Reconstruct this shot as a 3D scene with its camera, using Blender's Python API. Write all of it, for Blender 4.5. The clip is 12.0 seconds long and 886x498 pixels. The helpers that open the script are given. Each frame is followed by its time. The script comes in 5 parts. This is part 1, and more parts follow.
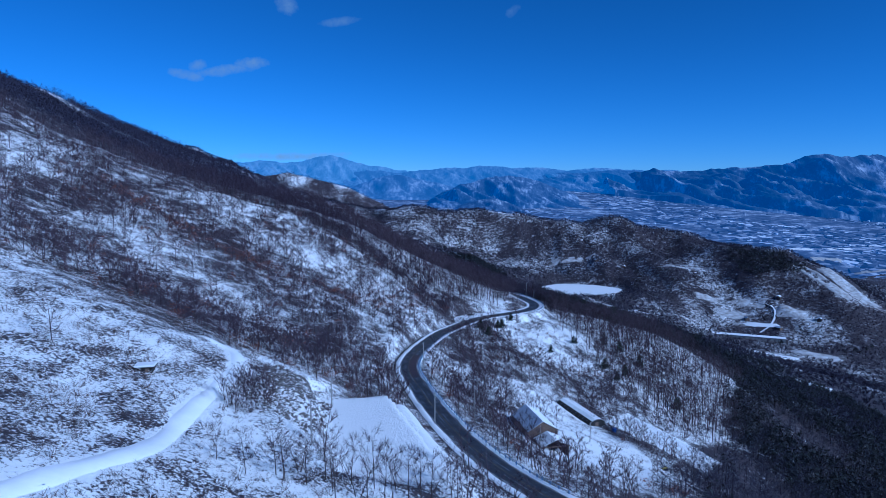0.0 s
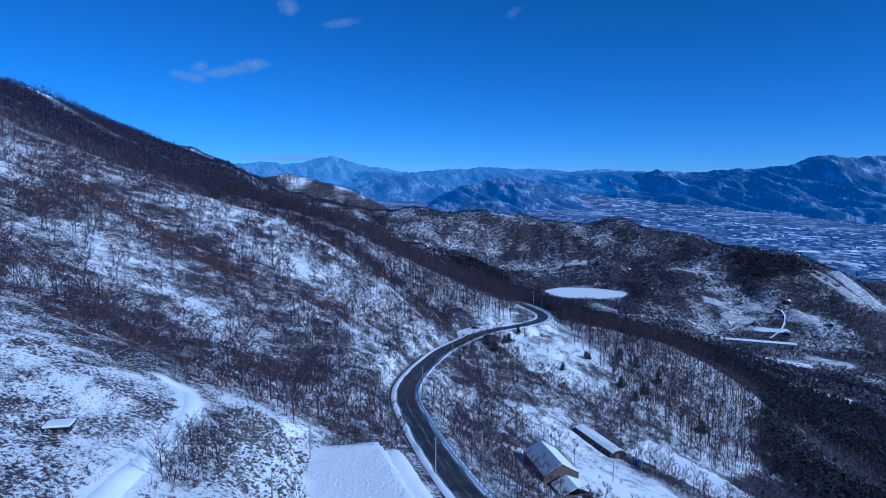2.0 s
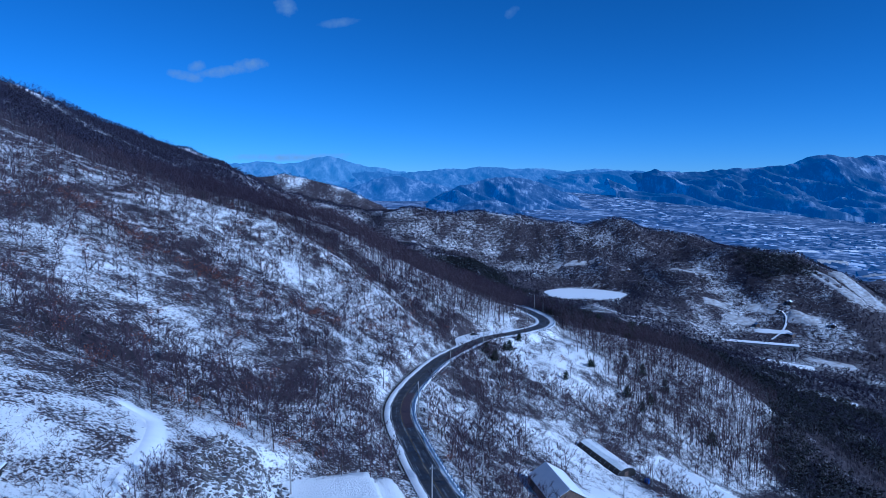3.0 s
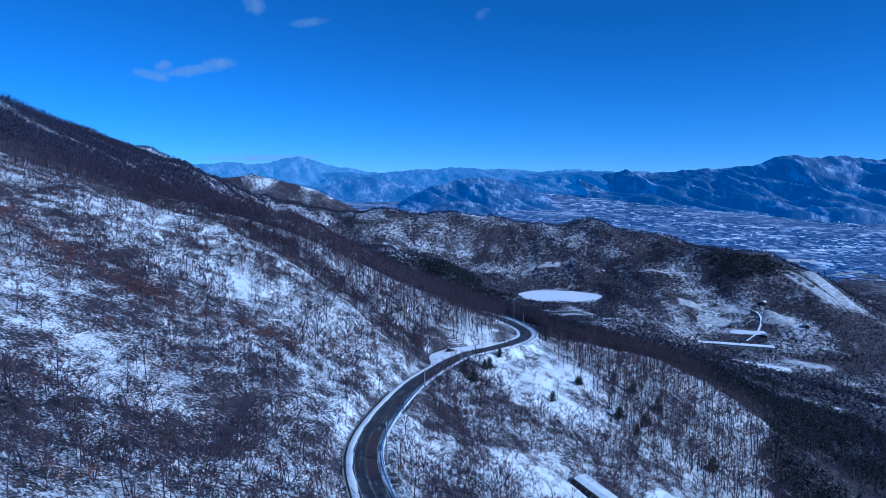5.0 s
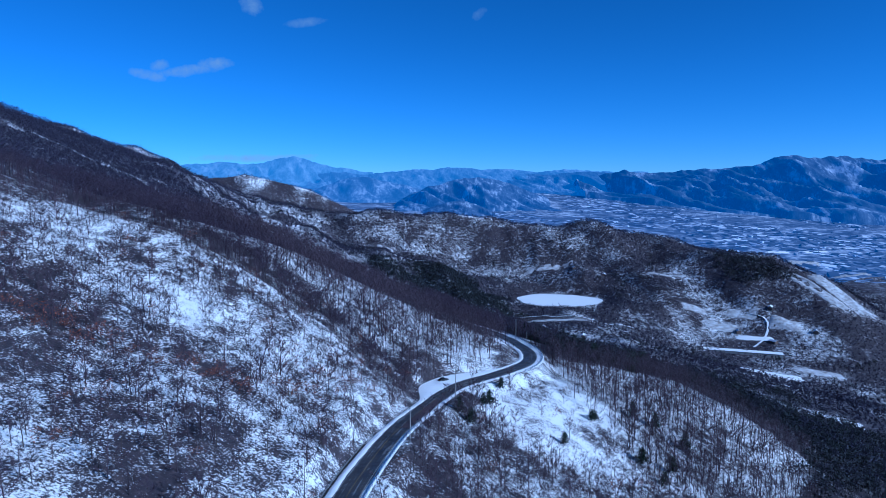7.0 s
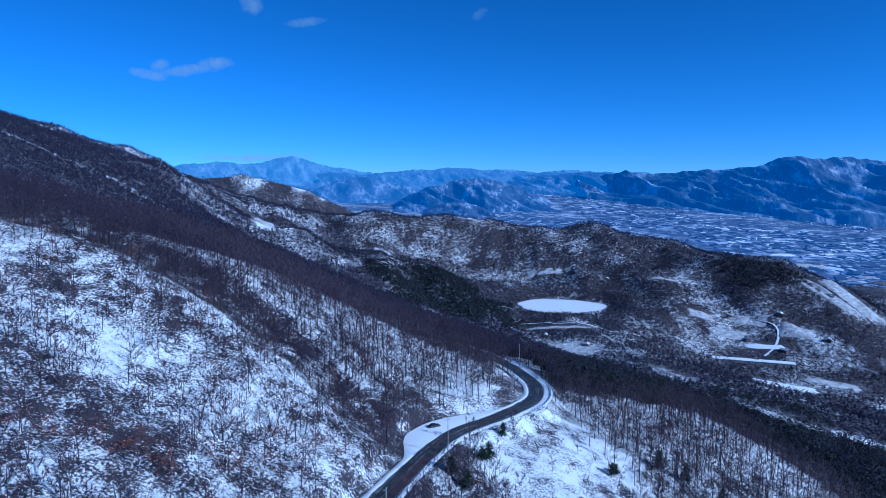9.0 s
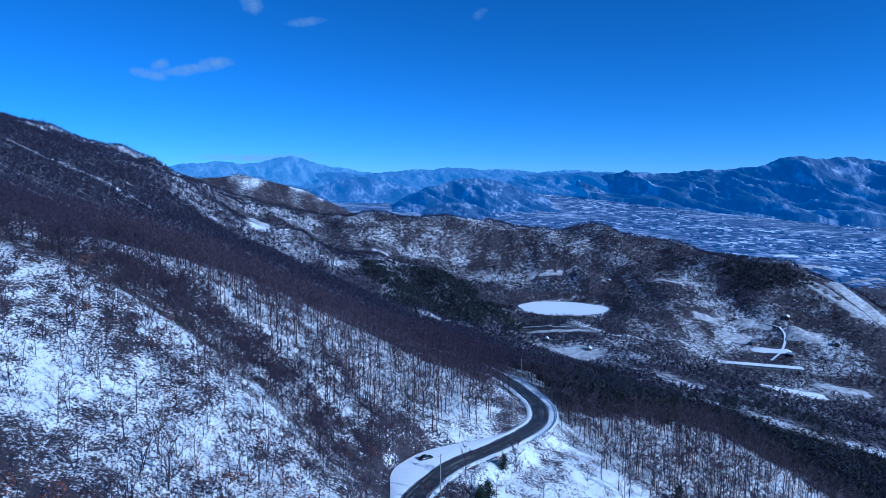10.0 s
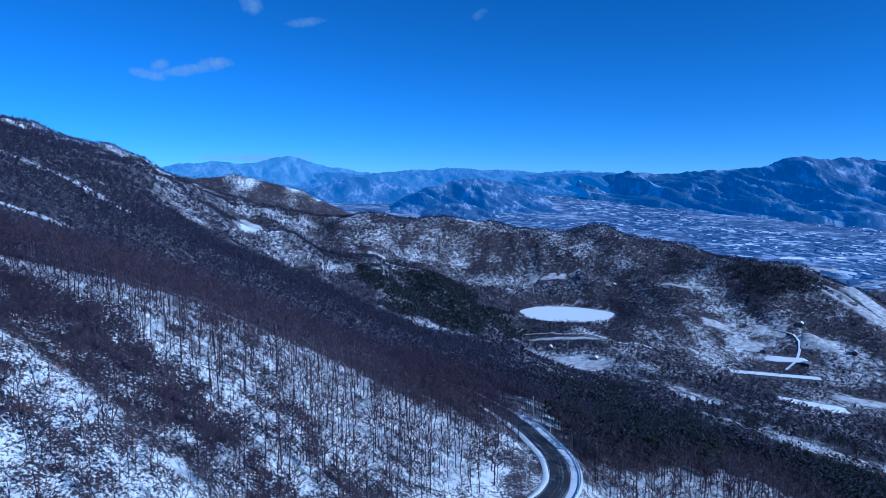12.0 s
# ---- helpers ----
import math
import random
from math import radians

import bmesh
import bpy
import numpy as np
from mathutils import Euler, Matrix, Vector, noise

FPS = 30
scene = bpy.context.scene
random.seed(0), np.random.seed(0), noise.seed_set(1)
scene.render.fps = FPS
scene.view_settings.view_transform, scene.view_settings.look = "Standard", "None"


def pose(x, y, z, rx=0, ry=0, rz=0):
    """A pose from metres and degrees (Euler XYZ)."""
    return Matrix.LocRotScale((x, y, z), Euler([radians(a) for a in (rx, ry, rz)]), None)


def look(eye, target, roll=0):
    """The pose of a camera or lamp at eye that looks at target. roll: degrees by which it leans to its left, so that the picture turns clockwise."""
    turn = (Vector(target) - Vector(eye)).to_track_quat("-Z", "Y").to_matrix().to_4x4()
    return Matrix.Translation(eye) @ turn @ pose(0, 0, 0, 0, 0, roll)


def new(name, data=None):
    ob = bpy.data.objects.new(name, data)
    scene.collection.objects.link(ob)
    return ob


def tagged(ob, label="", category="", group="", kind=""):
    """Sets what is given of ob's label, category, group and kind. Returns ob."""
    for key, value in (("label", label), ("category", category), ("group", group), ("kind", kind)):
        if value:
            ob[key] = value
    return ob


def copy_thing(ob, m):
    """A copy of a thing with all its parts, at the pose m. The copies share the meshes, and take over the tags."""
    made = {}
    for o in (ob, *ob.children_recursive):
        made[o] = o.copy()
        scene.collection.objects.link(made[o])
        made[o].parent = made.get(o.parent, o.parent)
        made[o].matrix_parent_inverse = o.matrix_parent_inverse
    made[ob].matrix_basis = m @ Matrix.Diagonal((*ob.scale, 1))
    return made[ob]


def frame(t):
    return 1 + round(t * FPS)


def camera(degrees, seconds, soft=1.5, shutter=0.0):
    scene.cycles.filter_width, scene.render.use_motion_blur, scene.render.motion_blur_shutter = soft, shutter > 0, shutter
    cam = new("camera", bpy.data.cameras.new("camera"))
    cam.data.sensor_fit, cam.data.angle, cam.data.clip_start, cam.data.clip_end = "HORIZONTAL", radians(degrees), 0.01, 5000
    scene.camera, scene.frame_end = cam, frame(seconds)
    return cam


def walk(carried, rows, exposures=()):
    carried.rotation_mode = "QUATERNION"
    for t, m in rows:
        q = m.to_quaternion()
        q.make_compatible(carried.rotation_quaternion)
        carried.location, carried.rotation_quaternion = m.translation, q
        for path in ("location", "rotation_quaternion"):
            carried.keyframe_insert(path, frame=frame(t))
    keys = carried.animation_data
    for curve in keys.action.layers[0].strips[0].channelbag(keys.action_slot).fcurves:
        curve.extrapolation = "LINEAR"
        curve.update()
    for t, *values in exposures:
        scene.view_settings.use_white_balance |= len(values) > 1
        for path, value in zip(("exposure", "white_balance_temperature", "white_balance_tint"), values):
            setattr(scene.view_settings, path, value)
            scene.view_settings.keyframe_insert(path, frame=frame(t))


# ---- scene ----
cam = camera(69.7, 12.0, 0.85)
PATH = [
    (0.0, 0.28, -0.46, 97.64, 83.51, -0.08, 0.06),
    (0.5, -0.10, 7.13, 97.71, 83.55, -0.09, 0.09),
    (1.0, -0.27, 14.65, 97.80, 83.58, -0.10, 0.13),
    (1.5, -0.22, 22.17, 97.84, 83.58, -0.10, 0.15),
    (2.0, -0.04, 29.70, 97.82, 83.62, -0.09, 0.18),
    (2.5, 0.09, 37.31, 97.80, 83.65, -0.08, 0.17),
    (3.0, 0.11, 45.12, 97.82, 83.60, -0.06, -0.02),
    (3.2, 0.12, 48.31, 97.82, 83.60, -0.06, -0.26),
    (4.8, -0.03, 74.37, 97.35, 83.66, 0.00, -2.54),
    (5.0, 0.16, 78.24, 97.34, 83.66, 0.01, -2.54),
    (5.5, 0.82, 88.42, 97.40, 83.66, 0.01, -2.70),
    (6.0, 1.80, 99.21, 97.48, 83.66, 0.01, -2.77),
    (6.5, 2.99, 110.61, 97.46, 83.68, -0.00, -2.80),
    (7.0, 4.24, 122.25, 97.49, 83.68, -0.01, -2.81),
    (7.2, 4.73, 126.81, 97.56, 83.68, -0.02, -2.81),
    (8.8, 8.84, 160.81, 99.92, 83.68, -0.11, -2.80),
    (9.0, 9.46, 165.73, 99.99, 83.68, -0.12, -2.80),
    (9.5, 11.12, 178.58, 99.98, 83.67, -0.14, -2.80),
    (10.0, 12.90, 191.55, 99.85, 83.67, -0.16, -2.79),
    (10.5, 14.58, 204.27, 99.72, 83.68, -0.18, -2.76),
    (11.0, 15.95, 216.99, 99.57, 83.68, -0.19, -2.69),
    (11.5, 16.78, 229.72, 99.38, 83.67, -0.20, -2.76),
    (12.0, 17.02, 242.16, 99.12, 83.71, -0.21, -2.84),
]
EXPOSURES = [(0.0, -0.28, 3600, 2.6), (3.0, -0.24, 3600, 2.6), (5.0, -0.09, 3580, 1.6), (12.0, 0.0, 3580, 1.6)]
walk(cam, [(t, pose(x, y, z, rx, ry, rz)) for t, x, y, z, rx, ry, rz in PATH], EXPOSURES)

# ---- light: low winter sun from the right and a little behind, deep blue sky ----
SUN_AZ, SUN_EL = radians(120), radians(28)
world = bpy.data.worlds.new("sky")
scene.world = world
world.use_nodes = True
wn = world.node_tree.nodes
sky = wn.new("ShaderNodeTexSky")
sky.sky_type, sky.sun_disc = "NISHITA", False
sky.sun_elevation, sky.sun_rotation = SUN_EL, SUN_AZ
sky.altitude, sky.air_density, sky.dust_density, sky.ozone_density = 1500, 0.5, 0.04, 3.0


def sky_maths(op, a, b):
    n = wn.new("ShaderNodeMath")
    n.operation = op
    for slot, v in zip(n.inputs, (a, b)):
        if isinstance(v, (int, float)):
            slot.default_value = v
        else:
            world.node_tree.links.new(v, slot)
    return n.outputs[0]


def sky_dot(v, axis):
    n = wn.new("ShaderNodeVectorMath")
    n.operation = "DOT_PRODUCT"
    world.node_tree.links.new(v, n.inputs[0])
    n.inputs[1].default_value = axis
    return n.outputs["Value"]


# thin fair-weather clouds: bearing and height in degrees, half length and half height, slant, weight
CLOUDS = [(-18.6, 8.7, 2.6, 0.50, 9, 0.50), (-21.6, 8.2, 1.5, 0.45, -8, 0.46), (-16.3, 9.4, 1.7, 0.55, 6, 0.52), (-20.6, 9.0, 0.9, 0.5, 14, 0.42), (-13.4, 14.0, 1.0, 0.8, 0, 0.40), (-9.0, 13.0, 2.0, 0.40, 8, 0.28), (6.0, 14.0, 0.9, 0.5, 35, 0.25),
          (-14.0, 1.70, 6.0, 0.38, 0, 0.55), (-10.4, 1.85, 2.4, 0.30, 3, 0.5)]
bearing = wn.new("ShaderNodeTexCoord").outputs["Generated"]
puff = wn.new("ShaderNodeTexNoise")
puff.inputs["Scale"].default_value, puff.inputs["Detail"].default_value, puff.inputs["Roughness"].default_value = 46.0, 6.0, 0.65
world.node_tree.links.new(bearing, puff.inputs["Vector"])
cover = None
for az, el, long_, high, slant, weight in CLOUDS:
    az, el, slant = radians(az), radians(el), radians(slant)
    ahead = Vector((math.sin(az) * math.cos(el), math.cos(az) * math.cos(el), math.sin(el)))
    right = Vector((math.cos(az), -math.sin(az), 0))
    up = right.cross(ahead)
    a = sky_maths("DIVIDE", sky_dot(bearing, right * math.cos(slant) + up * math.sin(slant)), math.sin(radians(long_)))
    b = sky_maths("DIVIDE", sky_dot(bearing, up * math.cos(slant) - right * math.sin(slant)), math.sin(radians(high)))
    r = sky_maths("ADD", sky_maths("MULTIPLY", a, a), sky_maths("MULTIPLY", b, b))
    soft = sky_maths("MULTIPLY", sky_maths("MAXIMUM", sky_maths("SUBTRACT", sky_maths("SUBTRACT", sky_maths("MULTIPLY", puff.outputs["Fac"], 2.6), 0.42), r), 0.0), weight)
    soft = sky_maths("MULTIPLY", soft, sky_maths("GREATER_THAN", sky_dot(bearing, ahead), 0.5))
    cover = soft if cover is None else sky_maths("MAXIMUM", cover, soft)
tint = wn.new("ShaderNodeMix")
tint.data_type = "RGBA"
world.node_tree.links.new(sky_maths("MINIMUM", cover, 0.8), tint.inputs["Factor"])
# a veil of thin haze low over the horizon
veil = wn.new("ShaderNodeMix")
veil.data_type, veil.blend_type = "RGBA", "MULTIPLY"
low_sky = sky_maths("MAXIMUM", sky_maths("SUBTRACT", 1.0, sky_maths("DIVIDE", sky_maths("ABSOLUTE", sky_dot(bearing, (0, 0, 1)), 0.0), 0.17)), 0.0)
world.node_tree.links.new(sky_maths("MULTIPLY", low_sky, low_sky), veil.inputs["Factor"])
world.node_tree.links.new(sky.outputs["Color"], veil.inputs[6])
veil.inputs[7].default_value = (0.86, 0.82, 0.78, 1)
world.node_tree.links.new(veil.outputs[2], tint.inputs[6])
tint.inputs[7].default_value = (4.0, 4.0, 4.0, 1)
world.node_tree.links.new(tint.outputs[2], wn["Background"].inputs["Color"])
wn["Background"].inputs["Strength"].default_value = 0.086
sun_dir = Vector((math.sin(SUN_AZ) * math.cos(SUN_EL), math.cos(SUN_AZ) * math.cos(SUN_EL), math.sin(SUN_EL)))
sun_data = bpy.data.lights.new("sun", "SUN")
sun_data.energy, sun_data.angle, sun_data.color = 5.0, radians(0.5), (1.0, 0.765, 0.575)
sun = new("sun", sun_data)
sun.matrix_world = look(sun_dir * 500, (0, 0, 0))

# ---- materials ----
def material(name, rough=0.8, metal=0.0):
    """A new node material: the material, its node tree and its shader."""
    m = bpy.data.materials.new(name)
    m.use_nodes = True
    tree = m.node_tree
    bsdf = tree.nodes["Principled BSDF"]
    bsdf.inputs["Roughness"].default_value, bsdf.inputs["Metallic"].default_value = rough, metal
    return m, tree, bsdf


def node(tree, kind, **values):
    n = tree.nodes.new("ShaderNode" + kind)
    for key, value in values.items():
        n.inputs[key.replace("_", " ")].default_value = value
    return n


def noise_of(tree, scale, detail=3.0, rough=0.6, coords="Object", stretch=None):
    """A noise's value at a size given as waves per metre."""
    at = tree.nodes.new("ShaderNodeTexCoord").outputs[coords]
    if stretch:
        mp = tree.nodes.new("ShaderNodeMapping")
        mp.inputs["Scale"].default_value = stretch
        tree.links.new(at, mp.inputs["Vector"])
        at = mp.outputs["Vector"]
    n = node(tree, "TexNoise", Scale=scale, Detail=detail, Roughness=rough)
    tree.links.new(at, n.inputs["Vector"])
    return n.outputs["Fac"]


def ramp(tree, fac, *stops):
    """Colours along a value: stops of (place, colour)."""
    r = tree.nodes.new("ShaderNodeValToRGB")
    while len(r.color_ramp.elements) < len(stops):
        r.color_ramp.elements.new(0.5)
    for e, (place, colour) in zip(r.color_ramp.elements, stops):
        e.position, e.color = place, (*colour, 1)
    tree.links.new(fac, r.inputs["Fac"])
    return r.outputs["Color"]


def maths(tree, op, a, b=None, c=None):
    n = tree.nodes.new("ShaderNodeMath")
    n.operation = op
    for slot, v in zip(n.inputs, (a, b, c)):
        if v is None:
            continue
        if isinstance(v, (int, float)):
            slot.default_value = v
        else:
            tree.links.new(v, slot)
    return n.outputs["Value"]


def blend(tree, fac, a, b):
    n = tree.nodes.new("ShaderNodeMix")
    n.data_type = "RGBA"
    for slot, v in ((n.inputs["Factor"], fac), (n.inputs[6], a), (n.inputs[7], b)):
        if isinstance(v, tuple):
            slot.default_value = (*v, 1)
        elif isinstance(v, (int, float)):
            slot.default_value = v
        else:
            tree.links.new(v, slot)
    return n.outputs[2]


def bump(tree, bsdf, height, strength=0.5, distance=0.1):
    b = node(tree, "Bump", Strength=strength, Distance=distance)
    tree.links.new(height, b.inputs["Height"])
    tree.links.new(b.outputs["Normal"], bsdf.inputs["Normal"])


def plain(name, dark, light, scale=4.0, rough=0.8, metal=0.0, relief=0.3, depth=0.02):
    """A surface of two close colours with grain and relief."""
    m, tree, bsdf = material(name, rough, metal)
    n = noise_of(tree, scale, 4)
    tree.links.new(ramp(tree, n, (0.3, dark), (0.7, light)), bsdf.inputs["Base Color"])
    bump(tree, bsdf, noise_of(tree, scale * 5), relief, depth)
    return m


def islands(name, dark, light, rough=0.85):
    """Wood or leaves: every stem and leaf has its own shade."""
    m, tree, bsdf = material(name, rough)
    r = tree.nodes.new("ShaderNodeNewGeometry").outputs["Random Per Island"]
    tree.links.new(ramp(tree, r, (0.0, dark), (1.0, light)), bsdf.inputs["Base Color"])
    return m


SNOW = (0.87, 0.88, 0.90)
# ground: snow through which litter, dry grass and earth show where the land is rough
ground_mat, gt, gb = material("snowy_ground", 0.75)
attr = gt.nodes.new("ShaderNodeAttribute")
attr.attribute_name = "rough_land"
cover = attr.outputs["Fac"]
fine = noise_of(gt, 1.5, 6, 0.74)
broad = noise_of(gt, 0.14, 5, 0.68)
patchy = noise_of(gt, 0.035, 5, 0.7)
fine = maths(gt, "ADD", fine, maths(gt, "MULTIPLY", maths(gt, "SUBTRACT", patchy, 0.5), 0.30))
mixn = maths(gt, "ADD", fine, maths(gt, "MULTIPLY", maths(gt, "SUBTRACT", broad, 0.5), 0.50))
bare = maths(gt, "SUBTRACT", maths(gt, "ADD", mixn, maths(gt, "MULTIPLY", cover, 0.42)), 0.71)
bare = maths(gt, "MINIMUM", maths(gt, "MAXIMUM", maths(gt, "MULTIPLY", bare, 10.0), 0.0), 1.0)
litter = ramp(gt, noise_of(gt, 0.5, 5, 0.7), (0.25, (0.013, 0.011, 0.016)), (0.5, (0.032, 0.025, 0.034)), (0.75, (0.080, 0.058, 0.060)))
gt.links.new(blend(gt, bare, SNOW, litter), gb.inputs["Base Color"])
bump(gt, gb, maths(gt, "ADD", fine, maths(gt, "MULTIPLY", broad, 2.0)), 0.7, 0.6)

# far valley floor, the blue haze above it painted as glow
HAZE_GLOW = (0.055, 0.18, 0.48, 1)
valley_mat, vt, vb = material("far_valley_floor_haze_glow", 0.9)
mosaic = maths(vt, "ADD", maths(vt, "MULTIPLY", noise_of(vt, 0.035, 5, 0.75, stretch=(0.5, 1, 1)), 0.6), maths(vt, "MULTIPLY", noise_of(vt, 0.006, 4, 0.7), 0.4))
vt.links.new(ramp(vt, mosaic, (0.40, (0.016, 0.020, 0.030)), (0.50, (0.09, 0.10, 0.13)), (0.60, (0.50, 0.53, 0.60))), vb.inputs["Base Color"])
vb.inputs["Emission Color"].default_value, vb.inputs["Emission Strength"].default_value = HAZE_GLOW, 0.19

snow_mat = plain("snow", (0.81, 0.83, 0.87), (0.87, 0.88, 0.91), 0.6, 0.7, 0, 0.4, 0.08)
bark_mat = islands("bark", (0.018, 0.014, 0.015), (0.058, 0.044, 0.043))
twig_mat = islands("twigs", (0.015, 0.010, 0.020), (0.052, 0.033, 0.059))
haze_mat = islands("young_twigs", (0.019, 0.014, 0.023), (0.082, 0.054, 0.074))
# darker, bluer twigs: haze and shade put into the base colour
haze_blue_mat = islands("haze_blue_twigs", (0.009, 0.008, 0.020), (0.030, 0.027, 0.060))
brush_mat = islands("brushwood", (0.032, 0.021, 0.020), (0.12, 0.078, 0.068))

# ---- the land ----
def smooth(a, b, v):
    v = np.clip((v - a) / (b - a), 0, 1)
    return v * v * (3 - 2 * v)


def lattice(ix, iy, seed):
    n = (ix.astype(np.int64) * 374761393 + iy.astype(np.int64) * 668265263 + seed * 1442695041) & 0xFFFFFFFF
    n = ((n ^ (n >> 13)) * 1274126177) & 0xFFFFFFFF
    return ((n ^ (n >> 16)) & 0xFFFF) / 65535.0


def value_noise(x, y, size, seed=0):
    """Smooth noise from -1 to 1 with waves about size metres long."""
    x, y = np.asarray(x, float) / size, np.asarray(y, float) / size
    ix, iy = np.floor(x), np.floor(y)
    fx, fy = x - ix, y - iy
    fx, fy = fx * fx * (3 - 2 * fx), fy * fy * (3 - 2 * fy)
    a, b = lattice(ix, iy, seed), lattice(ix + 1, iy, seed)
    c, d = lattice(ix, iy + 1, seed), lattice(ix + 1, iy + 1, seed)
    return (a + (b - a) * fx) * (1 - fy) * 2 + (c + (d - c) * fx) * fy * 2 - 1


def fbm(x, y, size, octaves=4, seed=0):
    return sum(value_noise(x, y, size / 2**k, seed + k) * 0.55**k for k in range(octaves))


def ridged(x, y, size, octaves=4, seed=0):
    return sum((1 - 2 * np.abs(value_noise(x, y, size / 2**k, seed + k))) * 0.5**k for k in range(octaves))


SECTION_Y, SECTIONS = [], []


def section(y, *heights):
    """A cross-section of the land at y: its heights at the places XS."""
    SECTION_Y.append(y)
    SECTIONS.append(heights)


XS = [-1200, -900, -700, -550, -420, -320, -240, -180, -130, -90, -60, -30, 0, 30, 60, 95, 135, 180, 240, 330, 450, 580, 700, 850, 1000, 1200]
section(-200, 518, 428, 358, 300, 245, 201, 165, 138, 117, 100, 88, 75, 61, 47, 33, 16, -3, -24, -48, -78, -111, -140, -161, -184, -205, -232)
section(-60, 507, 420, 351, 292, 236, 190, 153, 127, 106, 90, 77, 64, 50, 35, 20, 3, -17, -37, -62, -92, -124, -150, -170, -191, -211, -236)
section(60, 497, 412, 346, 287, 228, 179, 141, 114.3, 93.6, 77.6, 65.6, 53.6, 41.2, 28.1, 14.0, -3.1, -22.5, -43.1, -67.6, -98.4, -131, -156, -175, -194, -213, -238)
section(110, 492, 409, 343, 286, 226, 175, 135, 107.5, 86.3, 70.5, 58.9, 47.8, 37.1, 25.4, 11.6, -5.4, -24.7, -45.2, -69.7, -100.6, -133, -158, -176, -194, -213, -239)
section(150, 488, 405, 341, 285, 225, 173, 131, 102.1, 79.8, 64.0, 52.6, 40.6, 30.9, 20.2, 7.4, -8.6, -27.3, -47.4, -71.7, -102.5, -134, -159, -176, -195, -213, -239)
section(180, 485, 403, 339, 284, 225, 172, 128.8, 98.5, 75.3, 58.4, 46.3, 34.4, 24.9, 14.5, 3.0, -11.7, -29.3, -49.0, -73.2, -103.9, -135, -160, -176, -194, -213, -239)
section(210, 481, 400, 337, 283, 225, 171, 126.8, 95.7, 72.4, 55.4, 43.5, 31.8, 21.0, 9.6, -1.3, -14.8, -31.4, -50.5, -74.5, -105.0, -136, -160, -177, -194, -212, -239)
section(240, 478, 397, 335, 282, 225, 171, 125.4, 94.0, 71.3, 54.7, 42.8, 30.6, 18.6, 6.3, -5.5, -17.9, -33.2, -51.9, -75.5, -105.9, -137, -160, -177, -194, -212, -239)
section(280, 473, 392, 332, 281, 225, 171, 124.6, 93.3, 72.4, 55.7, 43.6, 31.2, 18.0, 4.1, -8.5, -19.7, -34.6, -52.7, -75.8, -106.5, -138, -161, -176, -193, -212, -240)
section(320, 467, 387, 328, 280, 225, 171, 124.9, 95.0, 75.1, 58.7, 46.1, 33.4, 20.1, 7.1, -4.3, -16.9, -33.5, -51.4, -74.1, -106.3, -138, -161, -176, -193, -211, -240)
section(360, 462, 382, 323, 277, 225, 170, 125.7, 99.1, 81.7, 66.5, 53.5, 39.2, 23.1, 11.3, 1.9, -10.4, -28.1, -46.5, -70.0, -105.3, -138, -161, -176, -192, -211, -240)
section(400, 456, 376, 317, 273, 224, 168, 125.1, 101.3, 87.6, 77.4, 63.0, 43.8, 26.1, 15.0, 7.2, -2.9, -17.7, -36.1, -63.7, -103.7, -138, -161, -176, -192, -211, -240)
section(440, 449, 370, 311, 268, 222, 163, 121.7, 98.1, 84.4, 74.1, 63.9, 47.2, 31.7, 20.2, 10.9, 0.6, -12.3, -28.0, -58.1, -101.7, -138, -161, -176, -192, -211, -241)
section(480, 443, 363, 304, 261, 219, 157, 115.7, 89.8, 73.8, 63.0, 53.2, 40.9, 28.5, 17.5, 7.5, -2.7, -14.1, -28.1, -56.6, -101.0, -138, -161, -176, -192, -211, -242)
section(530, 434, 354, 294, 249, 207, 148, 106.5, 77.5, 58.0, 45.4, 35.5, 24.8, 14.7, 6.2, -2.6, -12.8, -23.8, -37.7, -62.4, -103.2, -139, -161, -177, -193, -212, -244)
section(600, 419, 341, 280, 232, 185, 135, 94.1, 65.2, 43.9, 28.8, 18.4, 8.6, -0.8, -10.1, -19.3, -29.7, -41.1, -54.8, -76.0, -110.3, -141, -163, -180, -197, -216, -247)
section(700, 395, 321, 263, 214, 164, 118, 81, 54, 32, 16, 4, -7, -18, -28, -39, -50, -62, -75, -93, -118, -145, -168, -190, -210, -226, -252)
section(820, 364, 299, 245, 198, 149, 103, 68, 42, 20, 2, -11, -25, -38, -50, -61, -73, -85, -97, -111, -129, -153, -183, -208, -228, -239, -258)
section(950, 331, 278, 228, 183, 136, 90, 52, 23, -2, -23, -40, -56, -70, -82, -92, -102, -111, -120, -131, -148, -171, -198, -220, -235, -243, -261)
section(1100, 305, 260, 209, 162, 116, 73, 32, -1, -30, -53, -69, -84, -98, -109, -119, -128, -136, -143, -152, -166, -184, -200, -204, -210, -230, -257)
section(1250, 287, 248, 197, 146, 102, 58, 19, -13, -41, -63, -79, -94, -107, -118, -127, -136, -144, -151, -158, -166, -178, -188, -169, -164, -206, -248)
section(1400, 270, 234, 193, 145, 85, 34, 1, -23, -46, -63, -76, -87, -98, -108, -118, -128, -138, -146, -153, -153, -147, -142, -112, -119, -190, -239)
section(1500, 259, 226, 183, 133, 70, 17, -16, -38, -56, -70, -78, -86, -94, -101, -110, -121, -133, -142, -148, -144, -132, -116, -87, -108, -184, -231)
section(1600, 247, 220, 167, 105, 53, 9, -22, -45, -64, -79, -89, -96, -102, -108, -115, -123, -132, -137, -136, -124, -104, -100, -80, -112, -182, -223)
